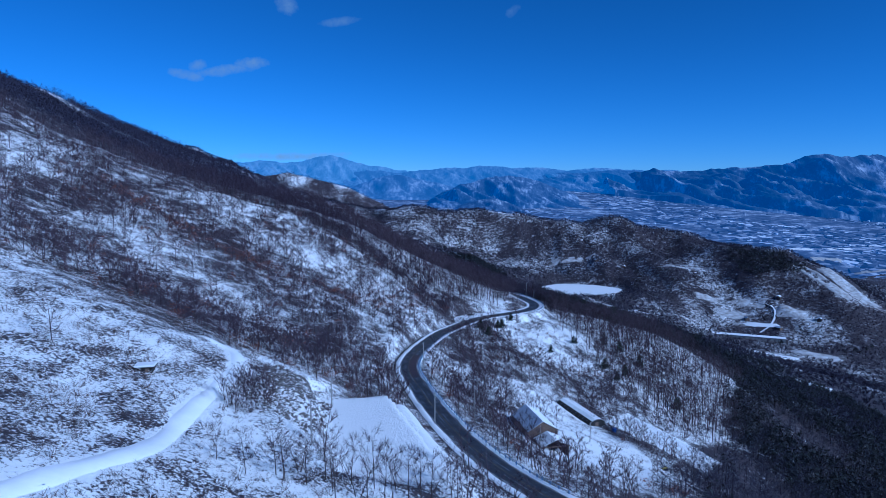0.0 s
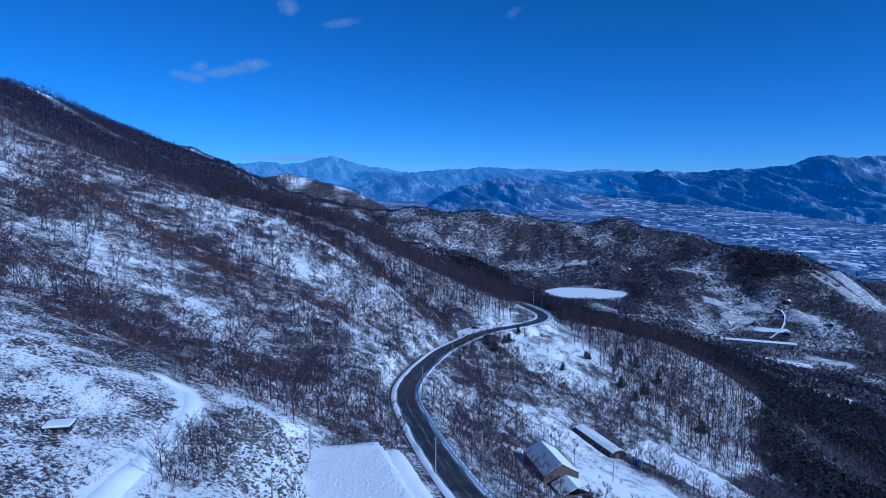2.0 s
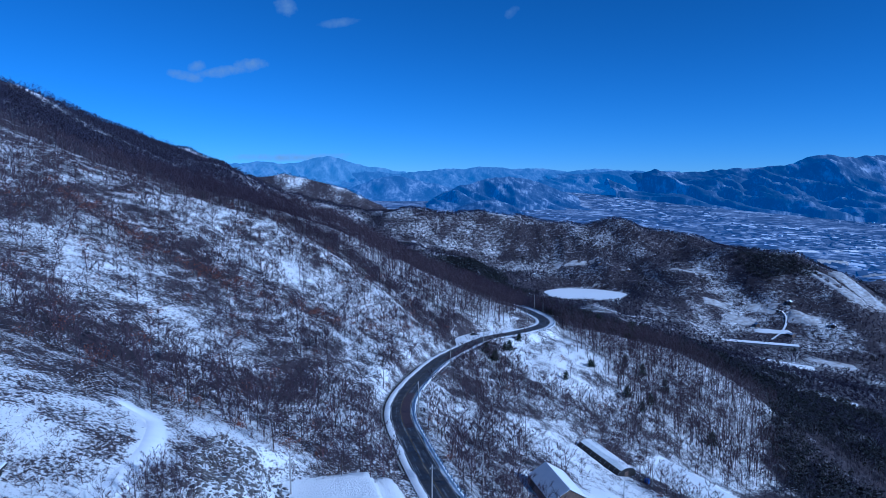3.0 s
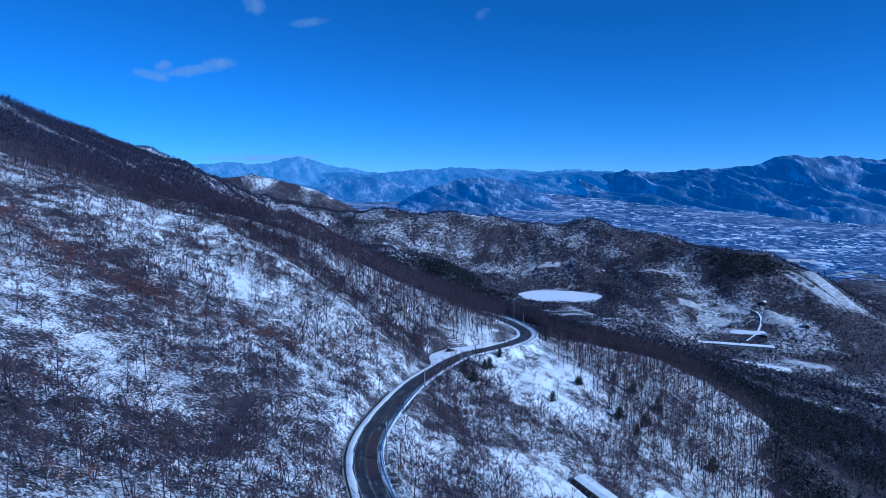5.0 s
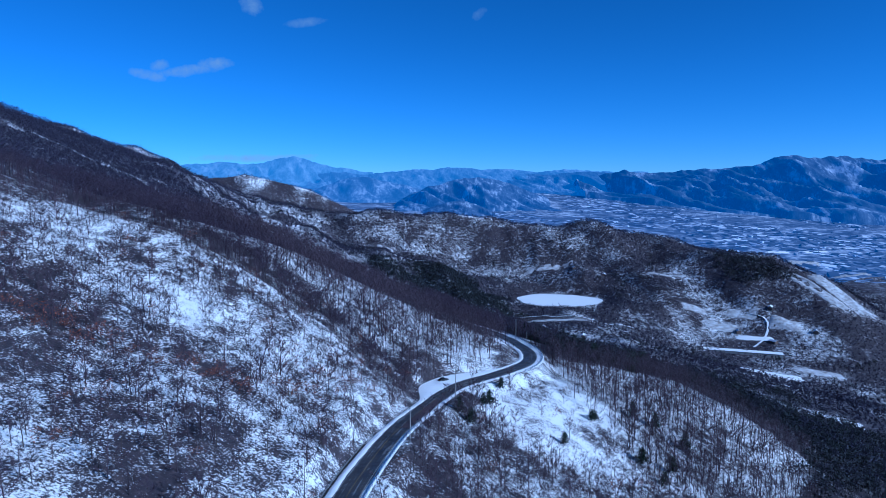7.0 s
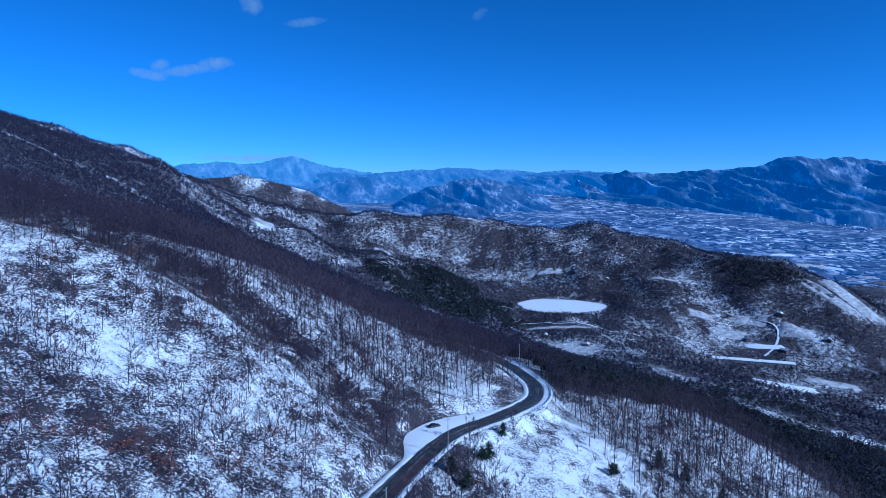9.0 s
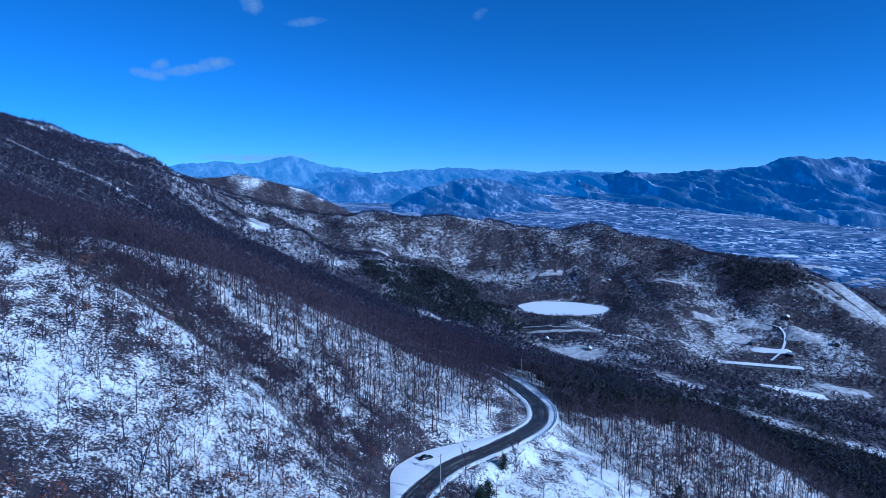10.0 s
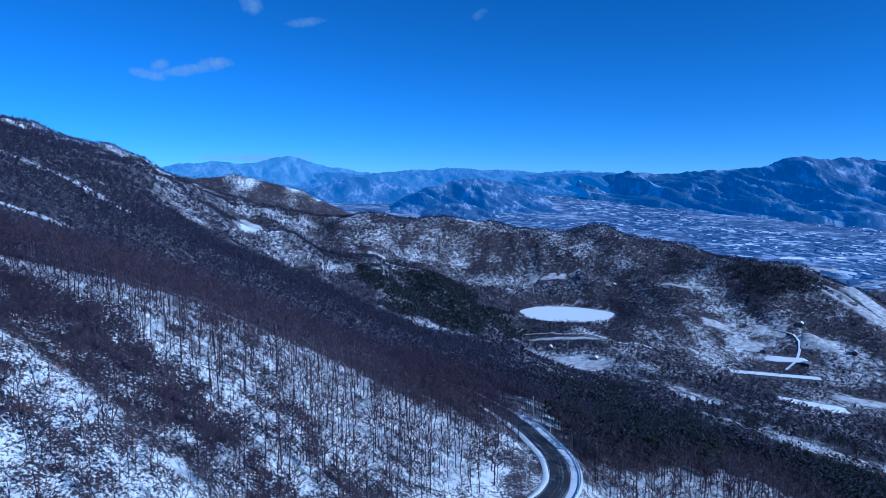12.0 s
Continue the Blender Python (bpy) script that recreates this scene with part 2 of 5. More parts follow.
section(1700, 236, 213, 159, 81, 40, 11, -13, -32, -49, -64, -74, -82, -86, -90, -96, -103, -111, -107, -90, -68, -50, -59, -80, -137, -186, -215)
section(1800, 226, 208, 172, 90, 41, 18, 4, -5, -11, -16, -19, -21, -22, -23, -23, -24, -27, -24, -22, -21, -24, -63, -106, -168, -194, -209)
section(1950, 216, 191, 148, 86, 34, 6, -9, -17, -22, -26, -28, -30, -32, -34, -37, -40, -46, -53, -65, -88, -126, -160, -183, -209, -212, -218)
section(2150, 192, 146, 85, 28, -24, -64, -96, -118, -136, -149, -157, -165, -173, -180, -188, -196, -205, -214, -228, -249, -274, -288, -288, -283, -274, -274)


def hermite_table(nodes, q):
    nodes = np.asarray(nodes, float)
    q = np.clip(q, nodes[0], nodes[-1])
    i = np.clip(np.searchsorted(nodes, q) - 1, 0, len(nodes) - 2)
    d = nodes[i + 1] - nodes[i]
    t = (q - nodes[i]) / d
    return i, d, (1 + 2 * t) * (1 - t) ** 2, t * (1 - t) ** 2, t * t * (3 - 2 * t), t * t * (t - 1)


LAND = np.array(SECTIONS, float)
LAND_X = np.gradient(LAND, np.array(XS, float), axis=1)
LAND_Y = np.gradient(LAND, np.array(SECTION_Y, float), axis=0)
LAND_XY = np.gradient(LAND_Y, np.array(XS, float), axis=1)


def near_land(x, y):
    """The sections joined into one smooth surface."""
    i, dx, a0, a1, a2, a3 = hermite_table(XS, x)
    j, dy, b0, b1, b2, b3 = hermite_table(SECTION_Y, y)
    z = 0
    for jj, b, bd in ((j, b0, b1 * dy), (j + 1, b2, b3 * dy)):
        z = z + b * (a0 * LAND[jj, i] + a2 * LAND[jj, i + 1] + dx * (a1 * LAND_X[jj, i] + a3 * LAND_X[jj, i + 1]))
        z = z + bd * (a0 * LAND_Y[jj, i] + a2 * LAND_Y[jj, i + 1] + dx * (a1 * LAND_XY[jj, i] + a3 * LAND_XY[jj, i + 1]))
    return z


def along(line, x, y):
    """Distance from a line of points (x, y, value), and the value at the nearest place on it."""
    best, value = np.full(np.shape(x), 1e9), np.zeros(np.shape(x))
    for (ax, ay, av), (bx, by, bv) in zip(line, line[1:]):
        t = np.clip(((x - ax) * (bx - ax) + (y - ay) * (by - ay)) / ((bx - ax) ** 2 + (by - ay) ** 2), 0, 1)
        d = np.hypot(x - ax - t * (bx - ax), y - ay - t * (by - ay))
        value = np.where(d < best, av + t * (bv - av), value)
        best = np.minimum(best, d)
    return best, value


# a wooded hump across the valley: crest (x, y, height)
HUMP = [(-1500, 2750, 160), (-1050, 2800, 120), (-803, 2880, 102), (-701, 2880, 118), (-573, 2880, 86), (-420, 2870, 44), (-266, 2850, -28), (-113, 2800, -90)]


def valley_floor(x, y):
    return -218 + np.clip(y - 2000, 0, 2600) * 0.0925 + 90 * smooth(-300, -1800, x) + 3 * fbm(x, y, 300, 2, 8)


def far_land(x, y):
    floor = valley_floor(x, y)
    d, crest = along(HUMP, x, y)
    cut = np.clip(d / 270, 0, 1.4)
    form = np.exp(-2.2 * cut**1.35)
    carve = 34 * ridged(x + 0.3 * y, y - 0.2 * x, 200, 4, 11) * np.clip(cut * 2.2, 0.12, 1) * form
    return np.maximum(floor, floor + (crest - floor) * form + carve - 12 * form * np.clip(cut * 3, 0, 1))


# the road: centre line (x, y, z)
ROAD = [(60, 88, 32), (40, 110, 30.5), (21.6, 132, 28.8), (6.6, 162, 27.3), (-7.3, 210, 25), (-13.4, 250, 23.2), (-4.5, 300, 20.4), (7, 336, 17.2),
        (22.5, 372, 13.8), (42, 393, 12.1), (58, 413, 10.9), (63, 434, 9.8), (60.5, 456, 8.7), (56, 474, 7.9), (46, 500, 6.6), (33, 525, 5), (17, 552, 3)]


def curve_through(points, step=1.0):
    """Points about a step apart on a smooth curve through the given ones."""
    p = np.array(points, float)
    p = np.vstack([2 * p[0] - p[1], p, 2 * p[-1] - p[-2]])
    out = []
    for a, b, c, d in zip(p, p[1:], p[2:], p[3:]):
        n = max(1, int(np.linalg.norm(c - b) / step))
        t = np.arange(n)[:, None] / n
        out.append(0.5 * (2 * b + (c - a) * t + (2 * a - 5 * b + 4 * c - d) * t**2 + (3 * b - a - 3 * c + d) * t**3))
    return np.vstack([*out, p[-2:-1]])


ROAD_LINE = curve_through(ROAD)
ROAD_COARSE = [tuple(p) for p in ROAD_LINE[::6]] + [tuple(ROAD_LINE[-1])]
way_road = np.gradient(ROAD_LINE[:, :2], axis=0)
way_road /= np.linalg.norm(way_road, axis=1)[:, None]
ROAD_LEFT = np.stack([-way_road[:, 1], way_road[:, 0]], 1)


def lay_by(y):
    """How far the level ground beside the road reaches to its left, at y."""
    return 5.2 + 8.5 * smooth(346, 369, y) * smooth(402, 374, y)


# level places: centre, half sizes, turn in degrees, height, slope along and across
PADS = [
    (-14, 146, 13, 26, 17, 36.6, 0.0, -0.02),    # upper snow field beside the road
    (-4.5, 156, 3.2, 26, 20, 31.0, 0.0, 0.0),    # strip field below it
]
YARD = (58, 250, 17, 46, 28)  # farm yard: centre, half sizes, turn
GARDEN = (100, 275, 22, 14, -36)  # furrowed plot beside the greenhouse
BARNYARD = (45, 213, 21, 23, 13)
# open snowy plots in the valley: label, middle, half sizes, turn, cover
FIELDS = [
    ("thinly snow-covered field below the pond's dam", 238, 1120, 60, 30, -24, "thin"),
    ("narrow snowy terrace below the dam", 262, 1238, 60, 5, -18, "thin"),
    ("snow-covered valley field", 548, 1033, 46, 17, -16, "snow"),
    ("snow-covered valley field", 640, 1062, 40, 13, -18, "thin"),
    ("snowy clearing among the woods", 362, 742, 40, 17, -35, "thin"),
    ("snowy clearing among the woods", 420, 706, 26, 12, -30, "snow"),
    ("snowy clearing among the woods", 300, 800, 22, 9, -30, "snow"),
    ("snow-covered terrace plot", 585, 1270, 30, 16, -30, "thin"),
    ("snow-covered terrace plot", 640, 1300, 30, 15, -35, "thin"),
    ("snow-covered terrace plot", 560, 1330, 26, 12, -20, "thin"),
    ("snow-covered terrace plot", 690, 1240, 28, 22, -40, "thin"),
    ("snow-covered terrace plot", 620, 1215, 34, 9, -25, "snow"),
    ("cleared snowy strip on the hillside", 800, 1330, 15, 78, 8, "thin"),
    ("cleared snowy strip on the hillside", 838, 1312, 17, 74, 8, "thin"),
    ("bright snowy clearing on the far slope", -256, 1405, 38, 76, 14, "snow"),
    ("bright snowy clearing on the far slope", -300, 1520, 24, 34, 20, "thin"),
    ("broad snow-covered field on the valley floor", 1358, 2411, 48, 18, -4, "snow"),
    ("broad snow-covered field on the valley floor", 1510, 2422, 58, 14, 2, "snow"),
    ("broad snow-covered field on the valley floor", 1357, 2236, 52, 32, -12, "thin"),
    ("broad snow-covered field on the valley floor", 1661, 2488, 62, 14, 0, "snow"),
    ("broad snow-covered field on the valley floor", 1420, 2090, 60, 22, -10, "thin"),
    ("small snowy clearing", -34, 1570, 14, 22, 0, "snow"),
    ("small snowy clearing", -60, 1640, 22, 10, 10, "thin"),
    ("snowy meadow above the pond", 330, 1610, 62, 12, -10, "thin"),
    ("snowy hillside path", 560, 1470, 46, 4, -16, "thin"),
]
# the farm track up the knoll, and the bank of scrub beside its bend
TRACK = [(-53, 60, 0), (-49, 76, 0), (-45, 92, 0), (-46, 109, 0), (-47, 126, 0), (-47.5, 137, 0), (-49, 148, 0), (-54, 160, 0), (-61, 163, 0)]
# a shoulder of the mountain, bare along its crest, and snowy bands through the woods below it
SHOULDER = [(-400, 800, 0), (-435, 826, 0), (-660, 1000, 0), (-1100, 1250, 0)]
BANDS = [[(-400, 842, 0), (-356, 850, 0), (-310, 872, 0), (-253, 857, 0)], [(-245, 640, 0), (-205, 656, 0)]]
POND = (308, 1412, 87, 70, -8, -154)


def ground(x, y):
    x, y = np.asarray(x, float), np.asarray(y, float)
    z = near_land(x, y)
    z = z - 4.5 * smooth(20, 3, along(GULLY, x, y)[0]) * (y > 300) + 2.0 * smooth(16, 0, along([(-95, 382, 0), (-60, 371, 0), (-30, 360, 0)], x, y)[0])
    z = z + 4.2 * smooth(92, 158, y) * smooth(200, 176, y) * smooth(-22, -36, x) * smooth(-190, -120, x)
    z = z + fbm(x, y, 26, 4, 3) * 0.9 * smooth(60, 100, np.abs(x - 20) + np.abs(y - 330) * 0.1 + 60)
    z = z + (7 + 17 * smooth(-430, -620, x)) * np.exp(-((along(SHOULDER, x, y)[0] / 75) ** 2))
    z = z - 20 * np.exp(-(((x + 190) / 85) ** 2) - ((y - 1130) / 170) ** 2)
    middle = smooth(700, 1200, y)
    z = z + middle * (ridged(x + 0.2 * y, y * 0.42, 150, 4, 21) * 13 + 1) * smooth(-235, -120, z)
    far = smooth(1900, 2250, y)
    side = smooth(1150, 1500, np.abs(x) + 0 * y) * smooth(900, 1900, y)
    mix = np.maximum(far, side)
    z = z * (1 - mix) + far_land(x, y) * mix
    for cx, cy, hx, hy, turn, h, sx, sy in PADS:
        c, s = math.cos(radians(turn)), math.sin(radians(turn))
        u, v = (x - cx) * c + (y - cy) * s, -(x - cx) * s + (y - cy) * c
        k = smooth(1.28, 0.98, np.maximum(np.abs(u) / hx, np.abs(v) / hy))
        z = z * (1 - k) + (h + sx * v + sy * u) * k
    cx, cy, hx, hy, turn, h = POND
    c, s = math.cos(radians(turn)), math.sin(radians(turn))
    u, v = (x - cx) * c + (y - cy) * s, -(x - cx) * s + (y - cy) * c
    k = smooth(1.7, 1.04, np.hypot(u / hx, v / hy))
    z = z * (1 - k) + (h - 1.2) * k
    box = (x > -60) & (x < 110) & (y > 60) & (y < 590)
    if box.any():
        d, h = along(ROAD_COARSE, x[box], y[box])
        i = np.argmin((ROAD_LINE[None, ::4, 0] - x[box][:, None]) ** 2 + (ROAD_LINE[None, ::4, 1] - y[box][:, None]) ** 2, axis=1) * 4
        left = ((x[box] - ROAD_LINE[i, 0]) * ROAD_LEFT[i, 0] + (y[box] - ROAD_LINE[i, 1]) * ROAD_LEFT[i, 1]) > 0
        edge = np.where(left, lay_by(ROAD_LINE[i, 1]), 5.4)
        k = smooth(edge + 7, edge + 0.6, d)
        z[box] = z[box] * (1 - k) + (h - 0.22) * k
    return z


def ground_at(x, y):
    return float(ground(np.array([x]), np.array([y]))[0])


def fast_mesh(name, verts, faces):
    """A mesh from arrays: places (n, 3) and faces (m, 3 or 4)."""
    me = bpy.data.meshes.new(name)
    verts, faces = np.asarray(verts, np.float32), np.asarray(faces, np.int32)
    k = faces.shape[1]
    me.vertices.add(len(verts))
    me.vertices.foreach_set("co", verts.ravel())
    me.loops.add(faces.size)
    me.loops.foreach_set("vertex_index", faces.ravel())
    me.polygons.add(len(faces))
    me.polygons.foreach_set("loop_start", np.arange(0, faces.size, k, dtype=np.int32))
    me.update(calc_edges=True)
    me.validate()
    return me


def grid_faces(rows, cols):
    i = (np.arange(rows - 1)[:, None] * cols + np.arange(cols - 1)[None]).ravel()
    return np.stack([i, i + 1, i + cols + 1, i + cols], 1)


def path_y(line, x):
    xs, ys = zip(*line)
    return np.interp(x, xs, ys)


FOREST_EDGE = [(-500, 402), (-260, 405), (-140, 408), (-100, 415), (-84, 432), (-70, 444), (-50, 455), (-35, 464), (-15, 470), (5, 466), (20, 452), (32, 444), (45, 442), (60, 455)]
POLE_EDGE = [(-500, 396), (-260, 400), (-150, 402), (-110, 404), (-70, 400), (-46, 395), (-23, 386), (-9, 374), (5, 366), (20, 380), (35, 404), (48, 426), (60, 450)]
GULLY = [(-135, 405, 0), (-110, 402, 0), (-73, 398, 0), (-48, 392, 0), (-25, 383, 0), (-11, 371, 0), (-1, 362, 0)]
LOWER_EDGE = [(60, 420), (75, 385), (90, 350), (110, 325), (140, 300), (250, 260)]
LOWER_DENSE = [(60, 424), (72, 436), (94, 452), (118, 470), (141, 478), (161, 464), (178, 444), (200, 422), (250, 386), (330, 340)]


def right_of_valley(x, y):
    """1 on the slopes right of the road's far end."""
    return smooth(62, 78, x)


def forest_cover(x, y):
    """Closed tall woods, from 0 to 1."""
    wob = 9 * fbm(x, y, 40, 2, 40)
    upper = smooth(-8, 10, y - path_y(FOREST_EDGE, x) + wob) * smooth(66, 40, x - 200 * smooth(480, 560, y))
    gully = smooth(14, 7, along(GULLY, x, y)[0] + 0.4 * wob)
    lower = smooth(-6, 10, y - path_y(LOWER_DENSE, x) + wob) * right_of_valley(x, y) * smooth(1000, 640, y)
    low_right = smooth(-4, 14, x - 117 - 0.62 * np.clip(y - 280, -120, 200) - 0.45 * np.minimum(y - 160, 0) + wob) * smooth(-300, -100, y)
    return np.clip(np.maximum(np.maximum(upper, lower), np.maximum(low_right, gully)), 0, 1) * smooth(1050, 900, y + 0.3 * x) * (0.12 + 0.88 * smooth(9, 17, np.minimum(along(BANDS[0], x, y)[0], along(BANDS[1], x, y)[0] * 1.4))) * smooth(8, 20, along(SHOULDER, x, y)[0])


def pole_cover(x, y):
    """Open woods of tall thin trees with snow between them, from 0 to 1."""
    upper = smooth(-4, 6, y - path_y(POLE_EDGE, x)) * smooth(58, 40, x) * (y < 520)
    lower = smooth(-6, 8, y - path_y(LOWER_EDGE, x)) * right_of_valley(x, y) * (y < 520)
    return np.clip(np.maximum(upper, lower), 0, 1) * (1 - forest_cover(x, y))


def inside(pad, x, y):
    """How deep a place lies in a turned rectangle: under 1 inside it."""
    cx, cy, hx, hy, turn = pad[:5]
    c, s = math.cos(radians(turn)), math.sin(radians(turn))
    return np.maximum(np.abs((x - cx) * c + (y - cy) * s) / hx, np.abs(-(x - cx) * s + (y - cy) * c) / hy)


def off_fields(x, y):
    """0 on the open plots of the valley and a little in front of them, 1 elsewhere."""
    ok = np.ones(np.shape(x), bool)
    for _, fx, fy, hx_, hy_, turn_, _ in FIELDS:
        ok &= inside((fx, fy - 3, hx_ + 5, hy_ + 9, turn_), x, y) > 1
    return ok & (np.hypot((x - POND[0]) / POND[2], (y - POND[1] + 4) / POND[3]) > 1.03)


def open_bank(x, y):
    """1 on the open snowy bank below the bend of the road, 0 elsewhere."""
    return smooth(44, 24, np.hypot((x - 58) * 1.1, (y - 372) * 0.75)) * (x > 20)


def hill_woods(x, y):
    """Woods on the hills across the valley, from 0 to 1."""
    w = smooth(-0.25, 0.25, fbm(x, y, 170, 4, 70) + 0.62 + 0.5 * smooth(0, 60, near_or_far(x, y) + 90) + 0.8 * smooth(270, 120, np.hypot(x - 400, y - 1560)))
    terraces = smooth(150, 60, np.hypot((x - 600) * 0.75, y - 1210)) * 0.7
    return w * (1 - 0.6 * terraces) * smooth(1.04, 1.10, np.hypot((x - POND[0]) / 90, (y - POND[1]) / 70)) * smooth(25, 50, np.hypot(x + 258, (y - 1410) * 0.5))


def near_or_far(x, y):
    return np.where(y < 2050, near_land(x, np.minimum(y, 2100)), far_land(x, y))


def rough_land(x, y):
    """How much litter and grass shows through the snow, from 0 to 1."""
    r = 0.675 + 0.17 * fbm(x, y, 24, 3, 60) + 0.03 * smooth(230, 280, y) + 0.16 * forest_cover(x, y) * (1 + 2 * smooth(70, 120, x))
    r = r - 0.03 * smooth(192, 172, y + 0.1 * x) * smooth(5, -15, x)
    r = r + 0.06 * smooth(30, 6, along([(-130, 215, 0), (-70, 205, 0), (-25, 200, 0), (-22, 230, 0)], x, y)[0])
    r = r - 0.14 * smooth(20, 8, np.hypot(x + 32, (y - 122) * 0.5)) - 0.20 * open_bank(x, y) - 0.10 * smooth(125, 95, y) * smooth(5, -15, x)
    r = r - 0.5 * smooth(3.0, 1.0, along(TRACK, x, y)[0] + 0.8 * fbm(x, y, 7, 2, 63))
    for pad in (*PADS, YARD, BARNYARD, GARDEN):
        r = r - (0.3 if pad in (BARNYARD, YARD) else 0.6) * smooth(1.1, 0.9, inside(pad, x, y))
    r = r - 0.13 * smooth(50, 20, along([(-110, 376, 0), (-60, 358, 0), (-28, 344, 0)], x, y)[0])
    r = r - 0.16 * pole_cover(x, y) + 0.34 * smooth(20, 7, np.hypot(x - 11, y - 385))
    hill = 0.54 + 0.28 * hill_woods(x, y) + 0.24 * fbm(x, y, 60, 3, 71)
    hill = hill + 0.12 * smooth(2.4, 1.2, np.hypot((x - POND[0]) / 90, (y - POND[1]) / 70))
    hill = hill + 0.09 * smooth(330, 480, x) - 0.16 * smooth(-300, -450, x) * smooth(1150, 1400, y)
    closed = forest_cover(x, y) * (x < 62) * (0.35 + 0.65 * smooth(402, 428, y))
    r = np.where(y > 700, hill, r)
    r = r - 0.35 * smooth(17, 8, np.minimum(along(BANDS[0], x, y)[0], along(BANDS[1], x, y)[0] * 1.4)) - 0.3 * smooth(20, 8, along(SHOULDER, x, y)[0])
    r = r * (1 - closed) + (0.93 + 0.06 * fbm(x, y, 30, 2, 62)) * closed
    r = r + (0.30 + 0.34 * fbm(x, y, 90, 3, 65)) * smooth(2200, 2400, y)
    meadow = smooth(1900, 2150, y) * smooth(28, 8, near_or_far(x, y) - valley_floor(x, y))
    r = r * (1 - meadow) + (0.74 + 0.22 * fbm(x, y, 130, 4, 81)) * meadow
    return np.clip(r, 0, 1)


rows = [*np.arange(-220, 80, 15.0), *np.arange(80, 520, 2.5)]
step = 2.5
while rows[-1] < 4930:
    step = min(step * 1.024, 22 if 2440 < rows[-1] < 3080 else 80)
    rows.append(rows[-1] + step)
rows = np.array(rows)
u = np.linspace(-1, 1, 370)
gx = (0.32 * u + 0.68 * u**3)[None] * (440 + 0.95 * np.maximum(rows, 0))[:, None] + 10
gy = np.repeat(rows[:, None], len(u), 1)
gz = ground(gx.ravel(), gy.ravel())
land_mesh = fast_mesh("ground", np.stack([gx.ravel(), gy.ravel(), gz], 1), grid_faces(len(rows), len(u)))
layer = land_mesh.attributes.new("rough_land", "FLOAT", "POINT")
layer.data.foreach_set("value", rough_land(gx.ravel(), gy.ravel()).astype(np.float32))
land_mesh.polygons.foreach_set("use_smooth", np.ones(len(land_mesh.polygons), bool))
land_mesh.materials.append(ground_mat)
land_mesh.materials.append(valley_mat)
# floor faces beyond the ridge take the material with the painted haze glow
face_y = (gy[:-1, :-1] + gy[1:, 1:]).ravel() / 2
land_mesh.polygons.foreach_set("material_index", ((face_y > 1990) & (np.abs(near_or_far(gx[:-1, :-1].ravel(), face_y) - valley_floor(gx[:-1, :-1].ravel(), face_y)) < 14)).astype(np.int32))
tagged(new("ground", land_mesh), "snow-covered mountainside with dry grass and leaf litter showing through", "ground", kind="structure")

# ---- distance: ranges far beyond the valley, blue haze painted on as glow ----
# crest lines (x, y, height, width of the flank), the depth of the gullies, the strength of the painted haze
RANGES = [
    ([(1100, 4560, 40, 380), (1275, 4450, 112, 440), (1399, 4350, 126, 500), (1554, 4250, 133, 560), (1700, 4150, 136, 600), (1885, 4000, 145, 620), (1965, 3950, 162, 640), (2083, 3850, 184, 640), (2188, 3800, 210, 640), (2323, 3750, 218, 640), (2546, 3700, 208, 640), (2815, 3500, 200, 640), (4000, 2900, 220, 640)], 110, 0.50),
    ([(420, 4790, 20, 280), (607, 4760, 96, 280), (808, 4710, 112, 300), (1034, 4620, 122, 340), (1275, 4520, 132, 380), (1430, 4480, 110, 380), (1600, 4450, 40, 380)], 62, 0.80),
    ([(-139, 3900, -106, 330), (-52, 3900, -30, 330), (51, 3900, 22, 330), (189, 3900, 67, 330), (327, 3900, 91, 330), (464, 3900, 88, 330), (602, 3900, 67, 330), (707, 3900, 23, 330), (811, 3900, -22, 330)], 62, 0.56),
    ([(16, 3500, -94, 200), (171, 3500, -35, 200), (295, 3500, -29, 200), (419, 3500, -72, 200), (545, 3500, -134, 200)], 30, 0.45),
    ([(-900, 4200, -50, 260), (-688, 4200, -3, 260), (-539, 4200, 52, 260), (-427, 4200, 89, 260), (-315, 4200, 104, 260), (-167, 4200, 79, 260), (-19, 4200, 49, 260), (167, 4200, -2, 260)], 34, 0.86),
    ([(-1200, 4800, 40, 300), (-954, 4800, 100, 300), (-572, 4800, 134, 300), (-360, 4800, 126, 300), (-106, 4800, 143, 300), (147, 4800, 161, 300), (359, 4800, 169, 300), (613, 4800, 157, 300), (909, 4800, 149, 300), (1163, 4800, 154, 300), (1417, 4800, 141, 300), (1755, 4800, 142, 300)], 55, 1.08),
    ([(-3600, 3300, 330, 300), (-2600, 4400, 200, 300), (-1959, 4880, 150, 300), (-1656, 4880, 189, 300), (-1354, 4880, 206, 300), (-1183, 4880, 198, 300), (-1010, 4880, 228, 300), (-859, 4880, 245, 300), (-709, 4880, 216, 300), (-538, 4880, 169, 300), (-280, 4880, 140, 300)], 60, 1.35),
]


